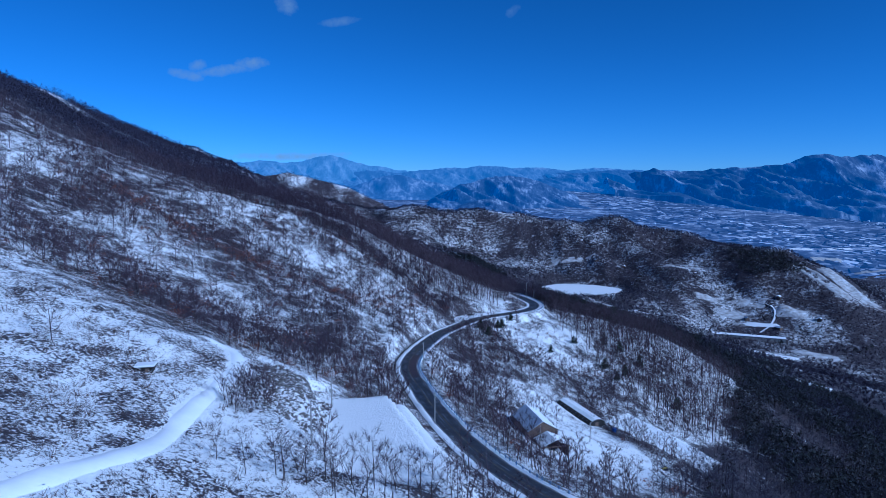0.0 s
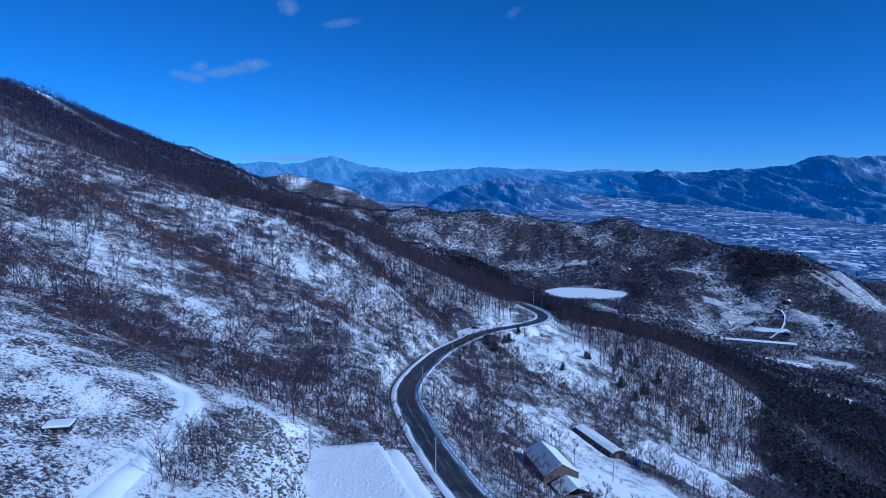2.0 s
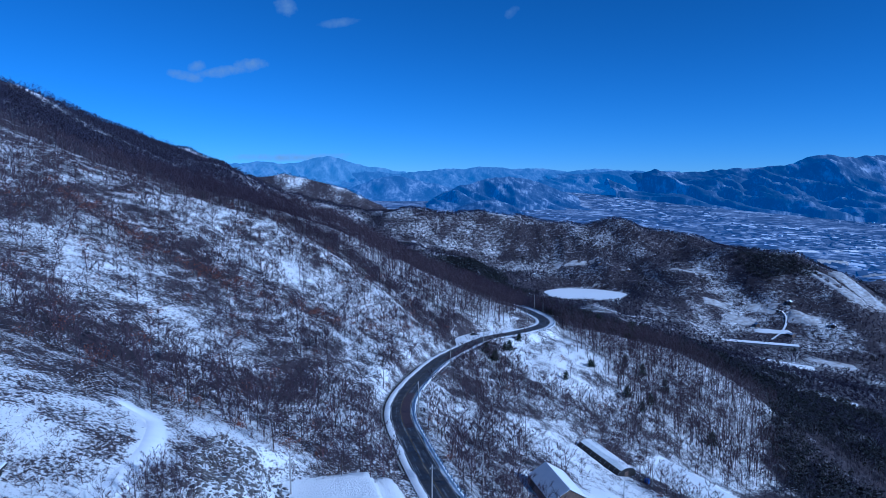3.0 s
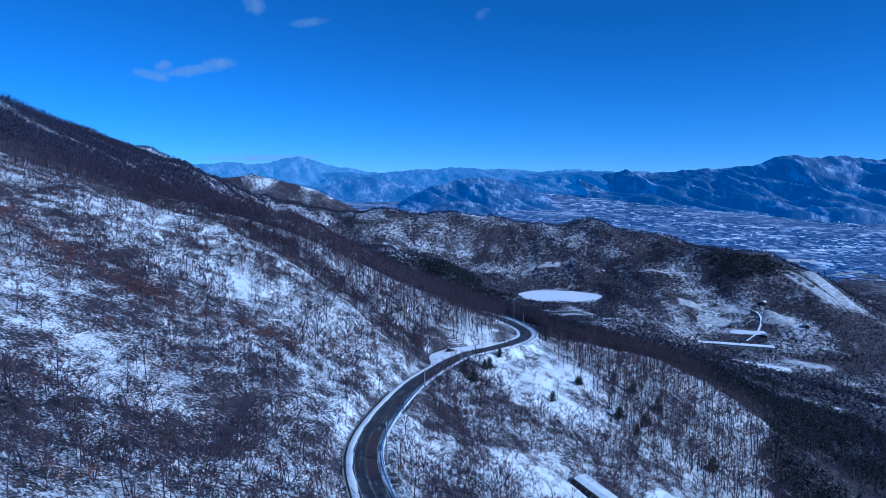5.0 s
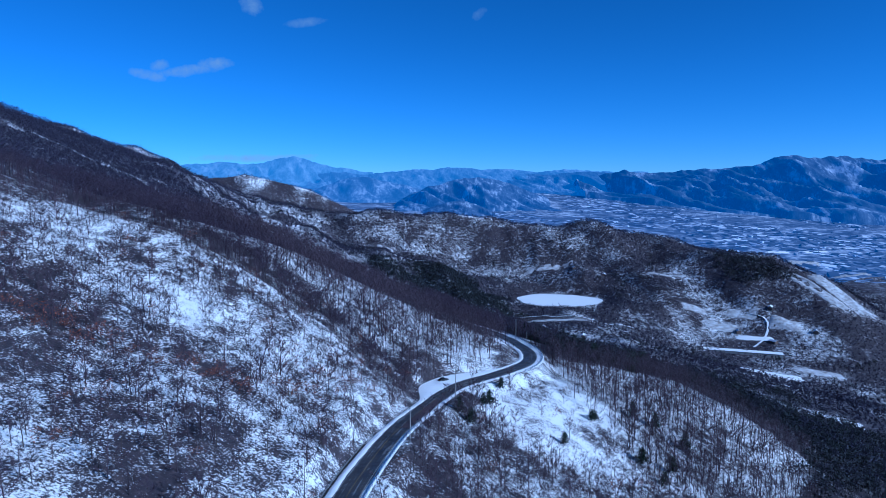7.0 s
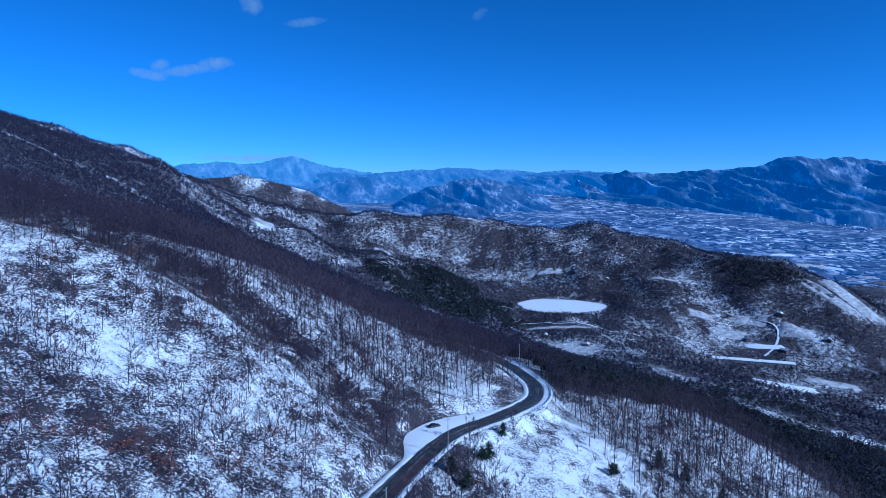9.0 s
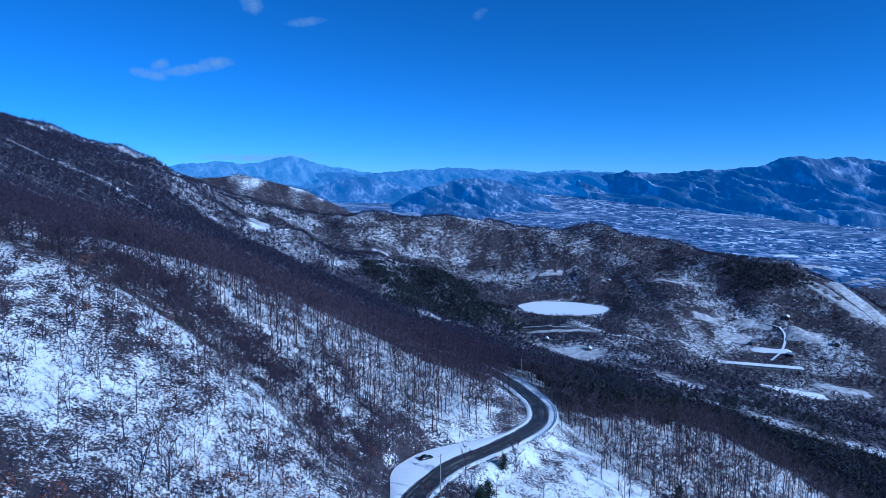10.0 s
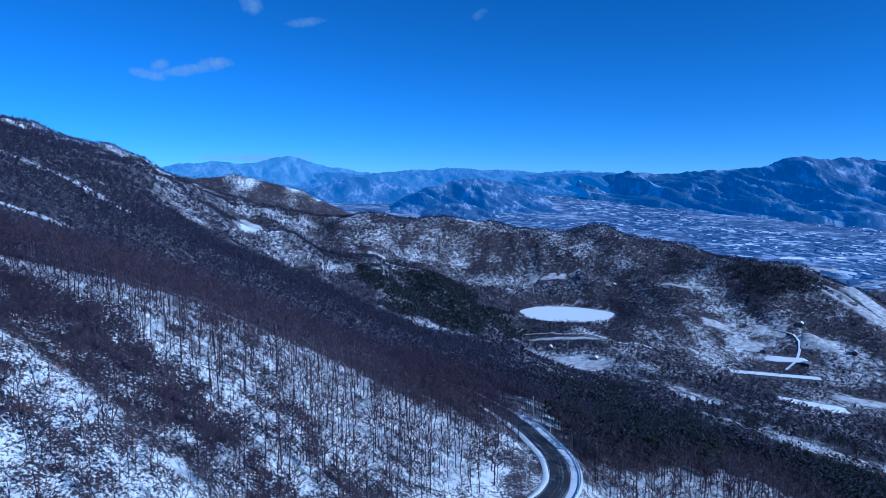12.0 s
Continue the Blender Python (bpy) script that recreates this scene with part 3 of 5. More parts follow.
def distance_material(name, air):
    """Wooded, snow-streaked slopes; air sets the blue haze painted as glow."""
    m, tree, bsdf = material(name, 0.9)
    # snow colour dims as air grows: haze put into the base colour
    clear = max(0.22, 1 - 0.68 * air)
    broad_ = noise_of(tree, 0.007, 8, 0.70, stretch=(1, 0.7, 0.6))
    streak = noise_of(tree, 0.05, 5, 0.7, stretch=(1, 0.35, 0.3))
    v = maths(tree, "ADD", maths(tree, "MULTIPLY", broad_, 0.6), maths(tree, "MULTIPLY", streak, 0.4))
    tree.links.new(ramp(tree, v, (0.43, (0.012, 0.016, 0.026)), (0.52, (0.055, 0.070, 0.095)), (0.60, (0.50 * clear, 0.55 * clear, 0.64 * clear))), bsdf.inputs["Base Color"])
    # emission stands in for the blue haze in front of the range
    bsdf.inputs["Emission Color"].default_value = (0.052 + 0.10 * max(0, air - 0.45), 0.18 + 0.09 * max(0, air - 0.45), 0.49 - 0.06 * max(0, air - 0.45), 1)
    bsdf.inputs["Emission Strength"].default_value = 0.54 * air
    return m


for line, gully, air in RANGES:
    crest = curve_through(line, 11.0)
    width = crest[:, 3:4]
    t = np.linspace(-0.2, 1.25, 48)
    t = np.sign(t) * np.abs(t) ** 1.15
    px = np.repeat(crest[:, :1], len(t), 1) + 0 * t
    py = crest[:, 1:2] - t[None] * width
    cut = np.abs(t)[None] + 0 * px
    form = np.exp(-2.0 * cut**1.25)
    floor = np.minimum(valley_floor(px, py) - 6, crest[:, 2:3] - 20)
    crest[:, 2] += 0.10 * gully * ridged(crest[:, 0], crest[:, 1], 170, 3, 51)
    warp = 60 * fbm(px, py, 300, 2, 15)
    carve = gully * (0.50 * ridged(px + warp, py * 0.30, 0.42 * float(width.mean()), 3, 31) + 0.62 * ridged(px + 0.25 * warp + 0.55 * py, py * 0.12, 105, 3, 37) + 0.30 * ridged(px + 0.5 * py, py * 0.1, 44, 2, 39))
    pz = floor + (crest[:, 2:3] - floor) * form + carve * np.clip(cut * 2.0, 0.10, 1) * form**0.6 - 0.5 * gully * form * np.clip(cut * 3, 0, 1)
    pz = np.where(t[None] > 1.2, floor - 30, pz)
    me = fast_mesh("distant_mountains", np.stack([px, py, pz], -1).reshape(-1, 3), grid_faces(len(crest), len(t)))
    me.polygons.foreach_set("use_smooth", np.ones(len(me.polygons), bool))
    me.materials.append(distance_material("haze_glow_slopes", air))
    tagged(new("distant_mountains", me), "snow-streaked mountain range beyond the valley, glowing with painted blue haze", "mountains", kind="structure")

# ---- the road ----
def ribbon(name, line, left, right, lift, mat, cuts=2):
    """A strip along the road's line, from left to right of it (numbers or arrays), lying lift above the bed."""
    line = np.asarray(line)
    side = np.gradient(line[:, :2], axis=0)
    side /= np.linalg.norm(side, axis=1)[:, None]
    side = np.stack([-side[:, 1], side[:, 0]], 1)
    left, right = np.broadcast_to(left, len(line)), np.broadcast_to(right, len(line))
    verts = []
    for k in range(cuts + 1):
        off = left + (right - left) * k / cuts
        crown = 0.08 * (1 - np.clip(np.abs(off) / 3.5, 0, 1)) + (lift if np.isscalar(lift) else lift[k])
        verts.append(np.column_stack([line[:, :2] + side * off[:, None], line[:, 2] + crown]))
    verts = np.stack(verts, 1).reshape(-1, 3)
    me = fast_mesh(name, verts, grid_faces(len(line), cuts + 1)[:, ::-1])
    me.materials.append(mat)
    me.polygons.foreach_set("use_smooth", np.ones(len(me.polygons), bool))
    return me


asphalt_mat, at, ab = material("wet_asphalt", 0.55)
wear = noise_of(at, 0.35, 5, 0.7)
lane = at.nodes.new("ShaderNodeAttribute")
lane.attribute_name = "lane"
streak = node(at, "TexNoise", Scale=1.0, Detail=4.0, Roughness=0.6)
at.links.new(lane.outputs["Vector"], streak.inputs["Vector"])
rut = maths(at, "ADD", maths(at, "MULTIPLY", streak.outputs["Fac"], 0.65), maths(at, "MULTIPLY", noise_of(at, 0.5, 6, 0.75), 0.35))
slush = maths(at, "MULTIPLY", maths(at, "SUBTRACT", rut, 0.535), 4.0)
slush = maths(at, "MINIMUM", maths(at, "MAXIMUM", slush, 0.0), 0.55)
tar = ramp(at, wear, (0.3, (0.022, 0.022, 0.026)), (0.7, (0.050, 0.048, 0.052)))
at.links.new(blend(at, slush, tar, (0.55, 0.58, 0.62)), ab.inputs["Base Color"])
at.links.new(ramp(at, wear, (0.35, (0.35,) * 3), (0.65, (0.75,) * 3)), ab.inputs["Roughness"])
bump(at, ab, noise_of(at, 12.0, 3), 0.25, 0.01)
road_mesh = ribbon("road", ROAD_LINE, 3.4, -3.4, 0.0, asphalt_mat, 8)
run = np.repeat(np.arange(len(ROAD_LINE)) * 0.05, 9)
lanes = road_mesh.attributes.new("lane", "FLOAT_VECTOR", "POINT")
lanes.data.foreach_set("vector", np.column_stack([np.tile(np.linspace(3.4, -3.4, 9), len(ROAD_LINE)) * 1.3, run, 0 * run]).astype(np.float32).ravel())
tagged(new("road", road_mesh), "wet dark asphalt mountain road with slushy streaks", "road", kind="structure")

# ---- woods ----
rng = np.random.default_rng(11)


def tube(points, radii, sides):
    """An open tapered tube along points, as triangles."""
    points = np.asarray(points, float)
    way = np.gradient(points, axis=0)
    way /= np.linalg.norm(way, axis=1)[:, None] + 1e-9
    ref = np.where(np.abs(way[:, 2:3]) > 0.9, np.array([[1.0, 0, 0]]), np.array([[0, 0, 1.0]]))
    a = np.cross(way, ref)
    a /= np.linalg.norm(a, axis=1)[:, None] + 1e-9
    b = np.cross(way, a)
    ang = np.arange(sides) * 2 * math.pi / sides
    ring = a[:, None] * np.cos(ang)[None, :, None] + b[:, None] * np.sin(ang)[None, :, None]
    verts = (points[:, None] + ring * np.asarray(radii)[:, None, None]).reshape(-1, 3)
    faces = []
    for k in range(len(points) - 1):
        for s in range(sides):
            p, q = k * sides + s, k * sides + (s + 1) % sides
            faces += [(p, q, q + sides), (p, q + sides, p + sides)]
    return verts, np.array(faces)


def joined(pieces):
    """Several (verts, faces) as one."""
    verts, faces, n = [], [], 0
    for v, f in pieces:
        if len(v):
            verts.append(v)
            faces.append(np.asarray(f) + n)
            n += len(v)
    return np.vstack(verts), np.vstack(faces)


def slivers(start, end, width, r):
    """Thin tapering twigs, a triangle each."""
    start, end = np.asarray(start, float), np.asarray(end, float)
    side = np.cross(end - start, r.normal(size=start.shape))
    side *= np.broadcast_to(width, len(start))[:, None] / (np.linalg.norm(side, axis=1)[:, None] + 1e-9)
    verts = np.stack([start - side, start + side, end], 1).reshape(-1, 3)
    return verts, np.arange(len(verts)).reshape(-1, 3)


def unit(v):
    return v / (np.linalg.norm(v, axis=-1, keepdims=True) + 1e-9)


def bare_tree(r, height, limbs=9, twigs=8, sides=5, thick=0.013, low=0.3, spread=0.36, twig_width=0.035, fork=1):
    """A leafless tree: (trunk, crown), each as places and triangles."""
    trunk, crown = [], []
    for k in range(fork):
        lean = unit(np.array([*r.normal(size=2) * (0.08 if fork == 1 else 0.28), 1.0]))
        t = np.linspace(0, 1, 5 if sides > 3 else 3)
        axis = lean * (t * height * 0.95)[:, None] + np.cumsum(r.normal(size=(len(t), 3)) * [0.10, 0.10, 0], axis=0) * height * 0.05
        axis[0] = (0.12 * k, 0, -0.4)
        trunk.append(tube(axis, thick * height * (1 - 0.88 * t), sides))
        n = max(4, limbs // fork)
        for i in range(n):
            f = low + (0.93 - low) * (i + r.random()) / n
            base = np.array([np.interp(f, t, axis[:, c]) for c in range(3)])
            az = i * 2.4 + r.random() * 0.9 + k
            up = r.uniform(0.45, 1.1)
            way = unit(np.array([math.cos(az), math.sin(az), up]))
            length = height * spread * r.uniform(0.75, 1.15) * (1.05 - 0.65 * (f - low))
            bend = unit(way + np.array([0, 0, 0.5]) + r.normal(size=3) * 0.15)
            pts = np.array([base, base + way * length * 0.5, base + way * length * 0.5 + bend * length * 0.5])
            rad = thick * height * 0.42 * (1 - 0.7 * f)
            if sides > 3:
                crown.append(tube(pts, [rad, rad * 0.6, rad * 0.15], 3))
            else:
                crown.append(slivers(pts[:2], pts[1:], [rad * 0.7, rad * 0.4], r))
            at = r.uniform(0.25, 1.0, twigs)[:, None]
            foot = np.where(at < 0.5, pts[0] + (pts[1] - pts[0]) * at * 2, pts[1] + (pts[2] - pts[1]) * (at * 2 - 1))
            out = unit(way * 0.7 + r.normal(size=(twigs, 3)) * 0.62 + np.array([0, 0, 0.45]))
            tip = foot + out * (height * r.uniform(0.07, 0.17, twigs))[:, None]
            crown.append(slivers(foot, tip, twig_width, r))
            if sides > 3:
                mid = foot + (tip - foot) * 0.45
                fine = mid + unit(out + r.normal(size=(twigs, 3)) * 0.7) * (height * r.uniform(0.05, 0.10, twigs))[:, None]
                crown.append(slivers(mid, fine, twig_width * 0.7, r))
        top = axis[-1]
        tips = top + unit(r.normal(size=(6, 3)) * 0.5 + np.array([0, 0, 0.9])) * height * 0.12
        crown.append(slivers(np.repeat(top[None], 6, 0), tips, twig_width, r))
    return joined(trunk), joined(crown)


def shrub(r, height, stems, width=0.03, spread=0.8):
    """Bare stems fanning from the ground."""
    base = np.column_stack([r.normal(size=(stems, 2)) * 0.18 * height * spread, np.full(stems, -0.1)])
    way = unit(np.column_stack([r.normal(size=(stems, 2)) * 0.55 * spread, np.ones(stems)]))
    tip = base + way * (height * r.uniform(0.55, 1.1, stems))[:, None]
    mid = base + (tip - base) * r.uniform(0.3, 0.7, (stems, 1))
    side = mid + unit(way + r.normal(size=(stems, 3)) * 0.6) * (height * r.uniform(0.2, 0.45, stems))[:, None]
    return joined([slivers(base, tip, width, r), slivers(mid, side, width * 0.8, r)])


def leaf_clump(r, size, count, leaf=0.16, flat=0.8):
    """Many small leaves in an uneven crown."""
    lobes = r.normal(size=(5, 3)) * size * np.array([0.42, 0.42, 0.28]) + [0, 0, size * 0.75]
    at = lobes[r.integers(0, 5, count)] + r.normal(size=(count, 3)) * size * 0.22
    at[:, 2] = np.maximum(at[:, 2], 0.1)
    a, b = unit(r.normal(size=(count, 3))), unit(r.normal(size=(count, 3)))
    s = leaf * r.uniform(0.6, 1.4, (count, 1))
    verts = np.stack([at - a * s, at + b * s * flat, at + a * s], 1).reshape(-1, 3)
    return verts, np.arange(len(verts)).reshape(-1, 3)


def conifer(r, height, whorls=15, arms=8, green=0.22):
    """A spruce or pine: (trunk, crown) with drooping sprays of needles."""
    t = np.linspace(0, 1, 4)
    trunk = tube(np.column_stack([np.zeros(4), np.zeros(4), -0.4 + t * height * 0.97]), 0.018 * height * (1.03 - t), 5)
    crown = []
    for k in range(whorls):
        f = 0.16 + 0.82 * (k + r.random() * 0.5) / whorls
        reach = height * green * (1.12 - f) ** 0.8 * r.uniform(0.75, 1.15)
        for j in range(arms):
            az = 2 * math.pi * (j + r.random()) / arms
            way = np.array([math.cos(az), math.sin(az), -0.22 + 0.5 * f])
            foot = np.array([0, 0, f * height])
            tip = foot + way * reach * r.uniform(0.7, 1.1)
            n = 5
            s = np.linspace(0.15, 0.95, n)[:, None]
            spine = foot + (tip - foot) * s
            side = np.array([-way[1], way[0], 0.0])
            lo = spine + side * reach * 0.26 * (1.1 - s) + (tip - foot) * 0.22 + r.normal(size=(n, 3)) * 0.08
            hi = spine - side * reach * 0.26 * (1.1 - s) + (tip - foot) * 0.22 + r.normal(size=(n, 3)) * 0.08
            crown.append(slivers(spine, lo, reach * 0.07, r))
            crown.append(slivers(spine, hi, reach * 0.07, r))
            crown.append(slivers(foot[None] + (tip - foot) * 0.05, tip[None], reach * 0.08, r))
    return trunk, joined(crown)


def planted(variants, x, y, size, sink=0.0, r=rng):
    """Copies of the variants' triangles set on the ground at x, y, scaled and turned, as one array each."""
    z = ground(x, y) - sink
    kind, turn = r.integers(0, len(variants), len(x)), r.uniform(0, 2 * math.pi, len(x))
    verts, faces, n = [], [], 0
    for k, (v, f) in enumerate(variants):
        pick = np.nonzero(kind == k)[0]
        if not len(pick):
            continue
        c, s, g = np.cos(turn[pick]), np.sin(turn[pick]), size[pick]
        px = (v[None, :, 0] * c[:, None] - v[None, :, 1] * s[:, None]) * g[:, None] + x[pick][:, None]
        py = (v[None, :, 0] * s[:, None] + v[None, :, 1] * c[:, None]) * g[:, None] + y[pick][:, None]
        pz = v[None, :, 2] * g[:, None] + z[pick][:, None]
        verts.append(np.stack([px, py, pz], -1).reshape(-1, 3))
        faces.append((f[None] + (np.arange(len(pick)) * len(v))[:, None, None] + n).reshape(-1, 3))
        n += len(pick) * len(v)
    return np.vstack(verts), np.vstack(faces)


def scatter(x0, x1, y0, y1, spacing, density, r=rng):
    """Places on a shaken grid, kept with the chance that density gives."""
    nx, ny = int((x1 - x0) / spacing), int((y1 - y0) / spacing)
    x = x0 + (np.arange(nx)[None] + r.random((ny, nx))) * spacing
    y = y0 + (np.arange(ny)[:, None] + r.random((ny, nx))) * spacing
    x, y = x.ravel(), y.ravel()
    keep = r.random(len(x)) < density(x, y)
    return x[keep], y[keep]


def off_road(x, y, gap=6.5):
    """1 away from the road, the lay-by, the fields and the yard, 0 on them."""
    d, _ = along(ROAD_COARSE, x, y)
    ok = d > gap
    i = np.argmin((ROAD_LINE[None, ::4, 0] - x[:, None]) ** 2 + (ROAD_LINE[None, ::4, 1] - y[:, None]) ** 2, axis=1) * 4
    left = ((x - ROAD_LINE[i, 0]) * ROAD_LEFT[i, 0] + (y - ROAD_LINE[i, 1]) * ROAD_LEFT[i, 1]) > 0
    ok &= ~(left & (d < lay_by(ROAD_LINE[i, 1]) + 0.8))
    for pad in (*PADS, YARD, BARNYARD, GARDEN):
        ok &= inside(pad, x, y) > 0.98
    d, _ = along(TRACK, x, y)
    return ok & (d > 2.6)


HOLLOW = [(-150, 222, 0), (-100, 200, 0), (-60, 196, 0), (-28, 196, 0), (-24, 225, 0)]


def stuff(name, label, category, parts_, mats):
    """One object of many pieces: arrays of triangles, each with its material."""
    verts, faces = joined(parts_)
    me = fast_mesh(name, verts, faces)
    for m in mats:
        me.materials.append(m)
    if len(mats) > 1:
        me.polygons.foreach_set("material_index", np.repeat(np.arange(len(parts_)), [len(f) for _, f in parts_]).astype(np.int32))
    return tagged(new(name, me), label, category, kind="stuff")


def wood_tree(r, limbs=6, twigs=26, width=0.0075, low=0.40, pole=0.009, reach=0.34):
    """A woodland tree one metre high, seen far off: a bare pole and a hazy rounded crown of twigs."""
    lean = np.array([*r.normal(size=2) * 0.05, 1.0])
    stem = slivers(np.zeros((2, 3)) - [0, 0, 0.04], np.repeat(lean[None] * 0.92, 2, 0), pole, r)
    f = low + (0.86 - low) * (np.arange(limbs) + r.random(limbs)) / limbs
    foot = lean * f[:, None]
    az = np.arange(limbs) * 2.4 + r.random(limbs)
    way = unit(np.column_stack([np.cos(az), np.sin(az), r.uniform(0.3, 1.0, limbs)]))
    tip = foot + way * (reach * r.uniform(0.7, 1.1, limbs) * (1.15 - 0.75 * (f - low) / (0.86 - low)))[:, None]
    k = r.integers(0, limbs, twigs)
    base = foot[k] + (tip - foot)[k] * r.uniform(0.3, 1.0, (twigs, 1))
    ends = base + unit(way[k] * 0.6 + r.normal(size=(twigs, 3)) * 0.7 + [0, 0, 0.25]) * r.uniform(0.07, 0.17, (twigs, 1))
    return joined([stem, slivers(foot, tip, pole * 0.5, r), slivers(base, ends, width, r)])


def tuft(r, rays, width):
    """A far crown one metre high: a few broad rays out of a stem."""
    base = np.column_stack([r.normal(size=(rays, 2)) * 0.05, r.uniform(0.0, 0.5, rays)])
    ends = base + unit(np.column_stack([r.normal(size=(rays, 2)), r.uniform(0.2, 1.3, rays)])) * r.uniform(0.35, 0.6, (rays, 1))
    return slivers(base, ends, width, r)


close_kinds = [wood_tree(rng, 9, 112, 0.0036) for _ in range(12)]
dense_kinds = [wood_tree(rng, 12, 260, 0.0034, 0.32, 0.011, 0.38) for _ in range(10)]
pole_kinds = [wood_tree(rng, 9, 95, 0.0044, 0.36, 0.0155, 0.34) for _ in range(12)]
fine_kinds = [joined(bare_tree(rng, 1.0, 9, 20, 3, 0.017, 0.20, 0.40, 0.0058, 1 + (k % 3 == 0))) for k in range(10)]
far_kinds = [wood_tree(rng, 4, 20, 0.024, 0.30, 0.008) for _ in range(12)]
mid_kinds = [joined(bare_tree(rng, 1.0, 9, 15, 3, 0.017, 0.20, 0.40, 0.0074, 1 + (k % 3 == 0))) for k in range(10)]

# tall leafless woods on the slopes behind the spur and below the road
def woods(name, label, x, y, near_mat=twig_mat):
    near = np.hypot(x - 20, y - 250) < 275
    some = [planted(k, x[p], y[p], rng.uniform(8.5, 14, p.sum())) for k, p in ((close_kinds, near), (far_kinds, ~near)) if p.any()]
    stuff(name, label, "woods", some, [m for m, p in ((near_mat, near), (haze_blue_mat, ~near)) if p.any()])


x, y = scatter(-520, 120, 375, 1010, 4.5, lambda x, y: forest_cover(x, y) * (1 - 0.3 * (y > 540)) * (x < 90) * (x > -0.78 * y + 20))
ok = off_road(x, y, 5.5)
woods("upper_woods", "dense leafless brown deciduous woods on the mountainside", x[ok], y[ok])
x, y = scatter(60, 400, 60, 900, 5.5, lambda x, y: forest_cover(x, y) * smooth(900, 600, y) * (x > 62) * (x < 0.78 * y + 40))
ok = off_road(x, y, 9) & (inside(YARD, x, y) > 1.02) & off_fields(x, y)
# near trees take the darker blue too: the slope's shade as twig colour
woods("lower_woods", "dense leafless brown deciduous woods below the road", x[ok], y[ok], haze_blue_mat)

x, y = scatter(-150, 20, 340, 430, 5.3, lambda x, y: smooth(15, 8, along(GULLY, x, y)[0] + 4 * fbm(x, y, 18, 2, 44)))
ok = off_road(x, y, 7)
dense = planted(dense_kinds, x[ok], y[ok], rng.uniform(9, 14.5, ok.sum()))
stuff("gully_woods", "dense belt of leafless trees along the gully", "woods", [dense], [twig_mat])

x, y = scatter(12, 60, 446, 560, 4.4, lambda x, y: smooth(-2, 8, y - path_y(FOREST_EDGE, x)))
ok = off_road(x, y, 5.0)
belt = planted(dense_kinds, x[ok], y[ok], rng.uniform(9, 14, ok.sum()))
stuff("roadside_woods", "dense leafless trees beside the far road", "woods", [belt], [twig_mat])

x, y = scatter(-230, 230, 270, 520, 3.3, lambda x, y: 0.85 * pole_cover(x, y) * (1 - 0.8 * open_bank(x, y)))
ok = off_road(x, y, 8) & (inside(YARD, x, y) > 1.02)
poles = planted(pole_kinds, x[ok], y[ok], rng.uniform(8.5, 14, ok.sum()))
stuff("open_woods", "open stand of tall thin leafless trees over snow", "woods", [poles], [haze_mat])

# woods on the hills across the valley
tufts = [tuft(rng, 5, 0.066) for _ in range(12)]
x, y = scatter(-1100, 1250, 640, 2300, 6.7, lambda x, y: off_fields(x, y) * hill_woods(x, y) * smooth(8, 22, np.minimum(along(SHOULDER, x, y)[0], along(BANDS[0], x, y)[0] * 1.2)) * np.where(y < 1000, 1 - np.clip(1.3 * forest_cover(x, y) * smooth(900, 600, y) * (x < 400), 0, 1), 1) * (np.abs(x - 60) < 0.78 * y))
hill = planted(tufts, x, y, rng.uniform(6, 11, len(x)))
stuff("hill_woods", "leafless woods on the hills across the valley", "woods", [hill], [haze_blue_mat])
# a thin row of taller trees along the mountain's shoulder
at = np.array(curve_through([(px_, py_ + 16, 0) for px_, py_, _ in SHOULDER], 1.0))[:, :2]
at = at[(at[:, 0] > -760) & (rng.random(len(at)) < 0.24 + 0.25 * (value_noise(at[:, 0], at[:, 1], 30, 66) > 0.1))]
at = at + rng.normal(size=at.shape) * 7
stuff("ridge_trees", "bare trees standing along the mountain's shoulder", "trees", [planted(far_kinds, at[:, 0], at[:, 1], rng.uniform(8, 15, len(at)))], [haze_blue_mat])
x, y = scatter(-1500, 200, 2480, 3100, 9.5, lambda x, y: smooth(20, 45, far_land(x, y) - valley_floor(x, y)) * 0.75)
hump = planted(tufts, x, y, rng.uniform(7, 12, len(x)))
stuff("hump_woods", "leafless woods on the far hump", "woods", [hump], [haze_blue_mat])


def thin_density(x, y):
    """Young trees on the open slopes."""
    d = 0.55 + 0.5 * fbm(x, y, 30, 3, 77)
    d = d + 0.9 * smooth(26, 4, along(HOLLOW, x, y)[0])
    d = d + 0.5 * smooth(5, 20, x) * smooth(185, 215, y) * smooth(380, 330, y)
    d = d * (1 - smooth(0.2, 0.7, forest_cover(x, y))) * (1 - 0.7 * pole_cover(x, y))
    near_knoll = smooth(182, 168, y + 0.1 * x) * smooth(10, -10, x)
    return np.clip(d * (1 - 0.96 * near_knoll) * (1 - 0.8 * open_bank(x, y)) * smooth(4, 9, np.hypot(x + 60, y - 121)), 0, 1)


x, y = scatter(-300, 135, 90, 430, 4.6, thin_density)
ok = off_road(x, y)
x, y = x[ok], y[ok]
near = y < 235
tall = rng.uniform(4.5, 11.0, len(x))
young = joined([planted(fine_kinds, x[near], y[near], tall[near]), planted(mid_kinds, x[~near], y[~near], tall[~near])])
stuff("young_trees", "scattered young leafless trees on the snowy slope", "trees", [young], [haze_mat])

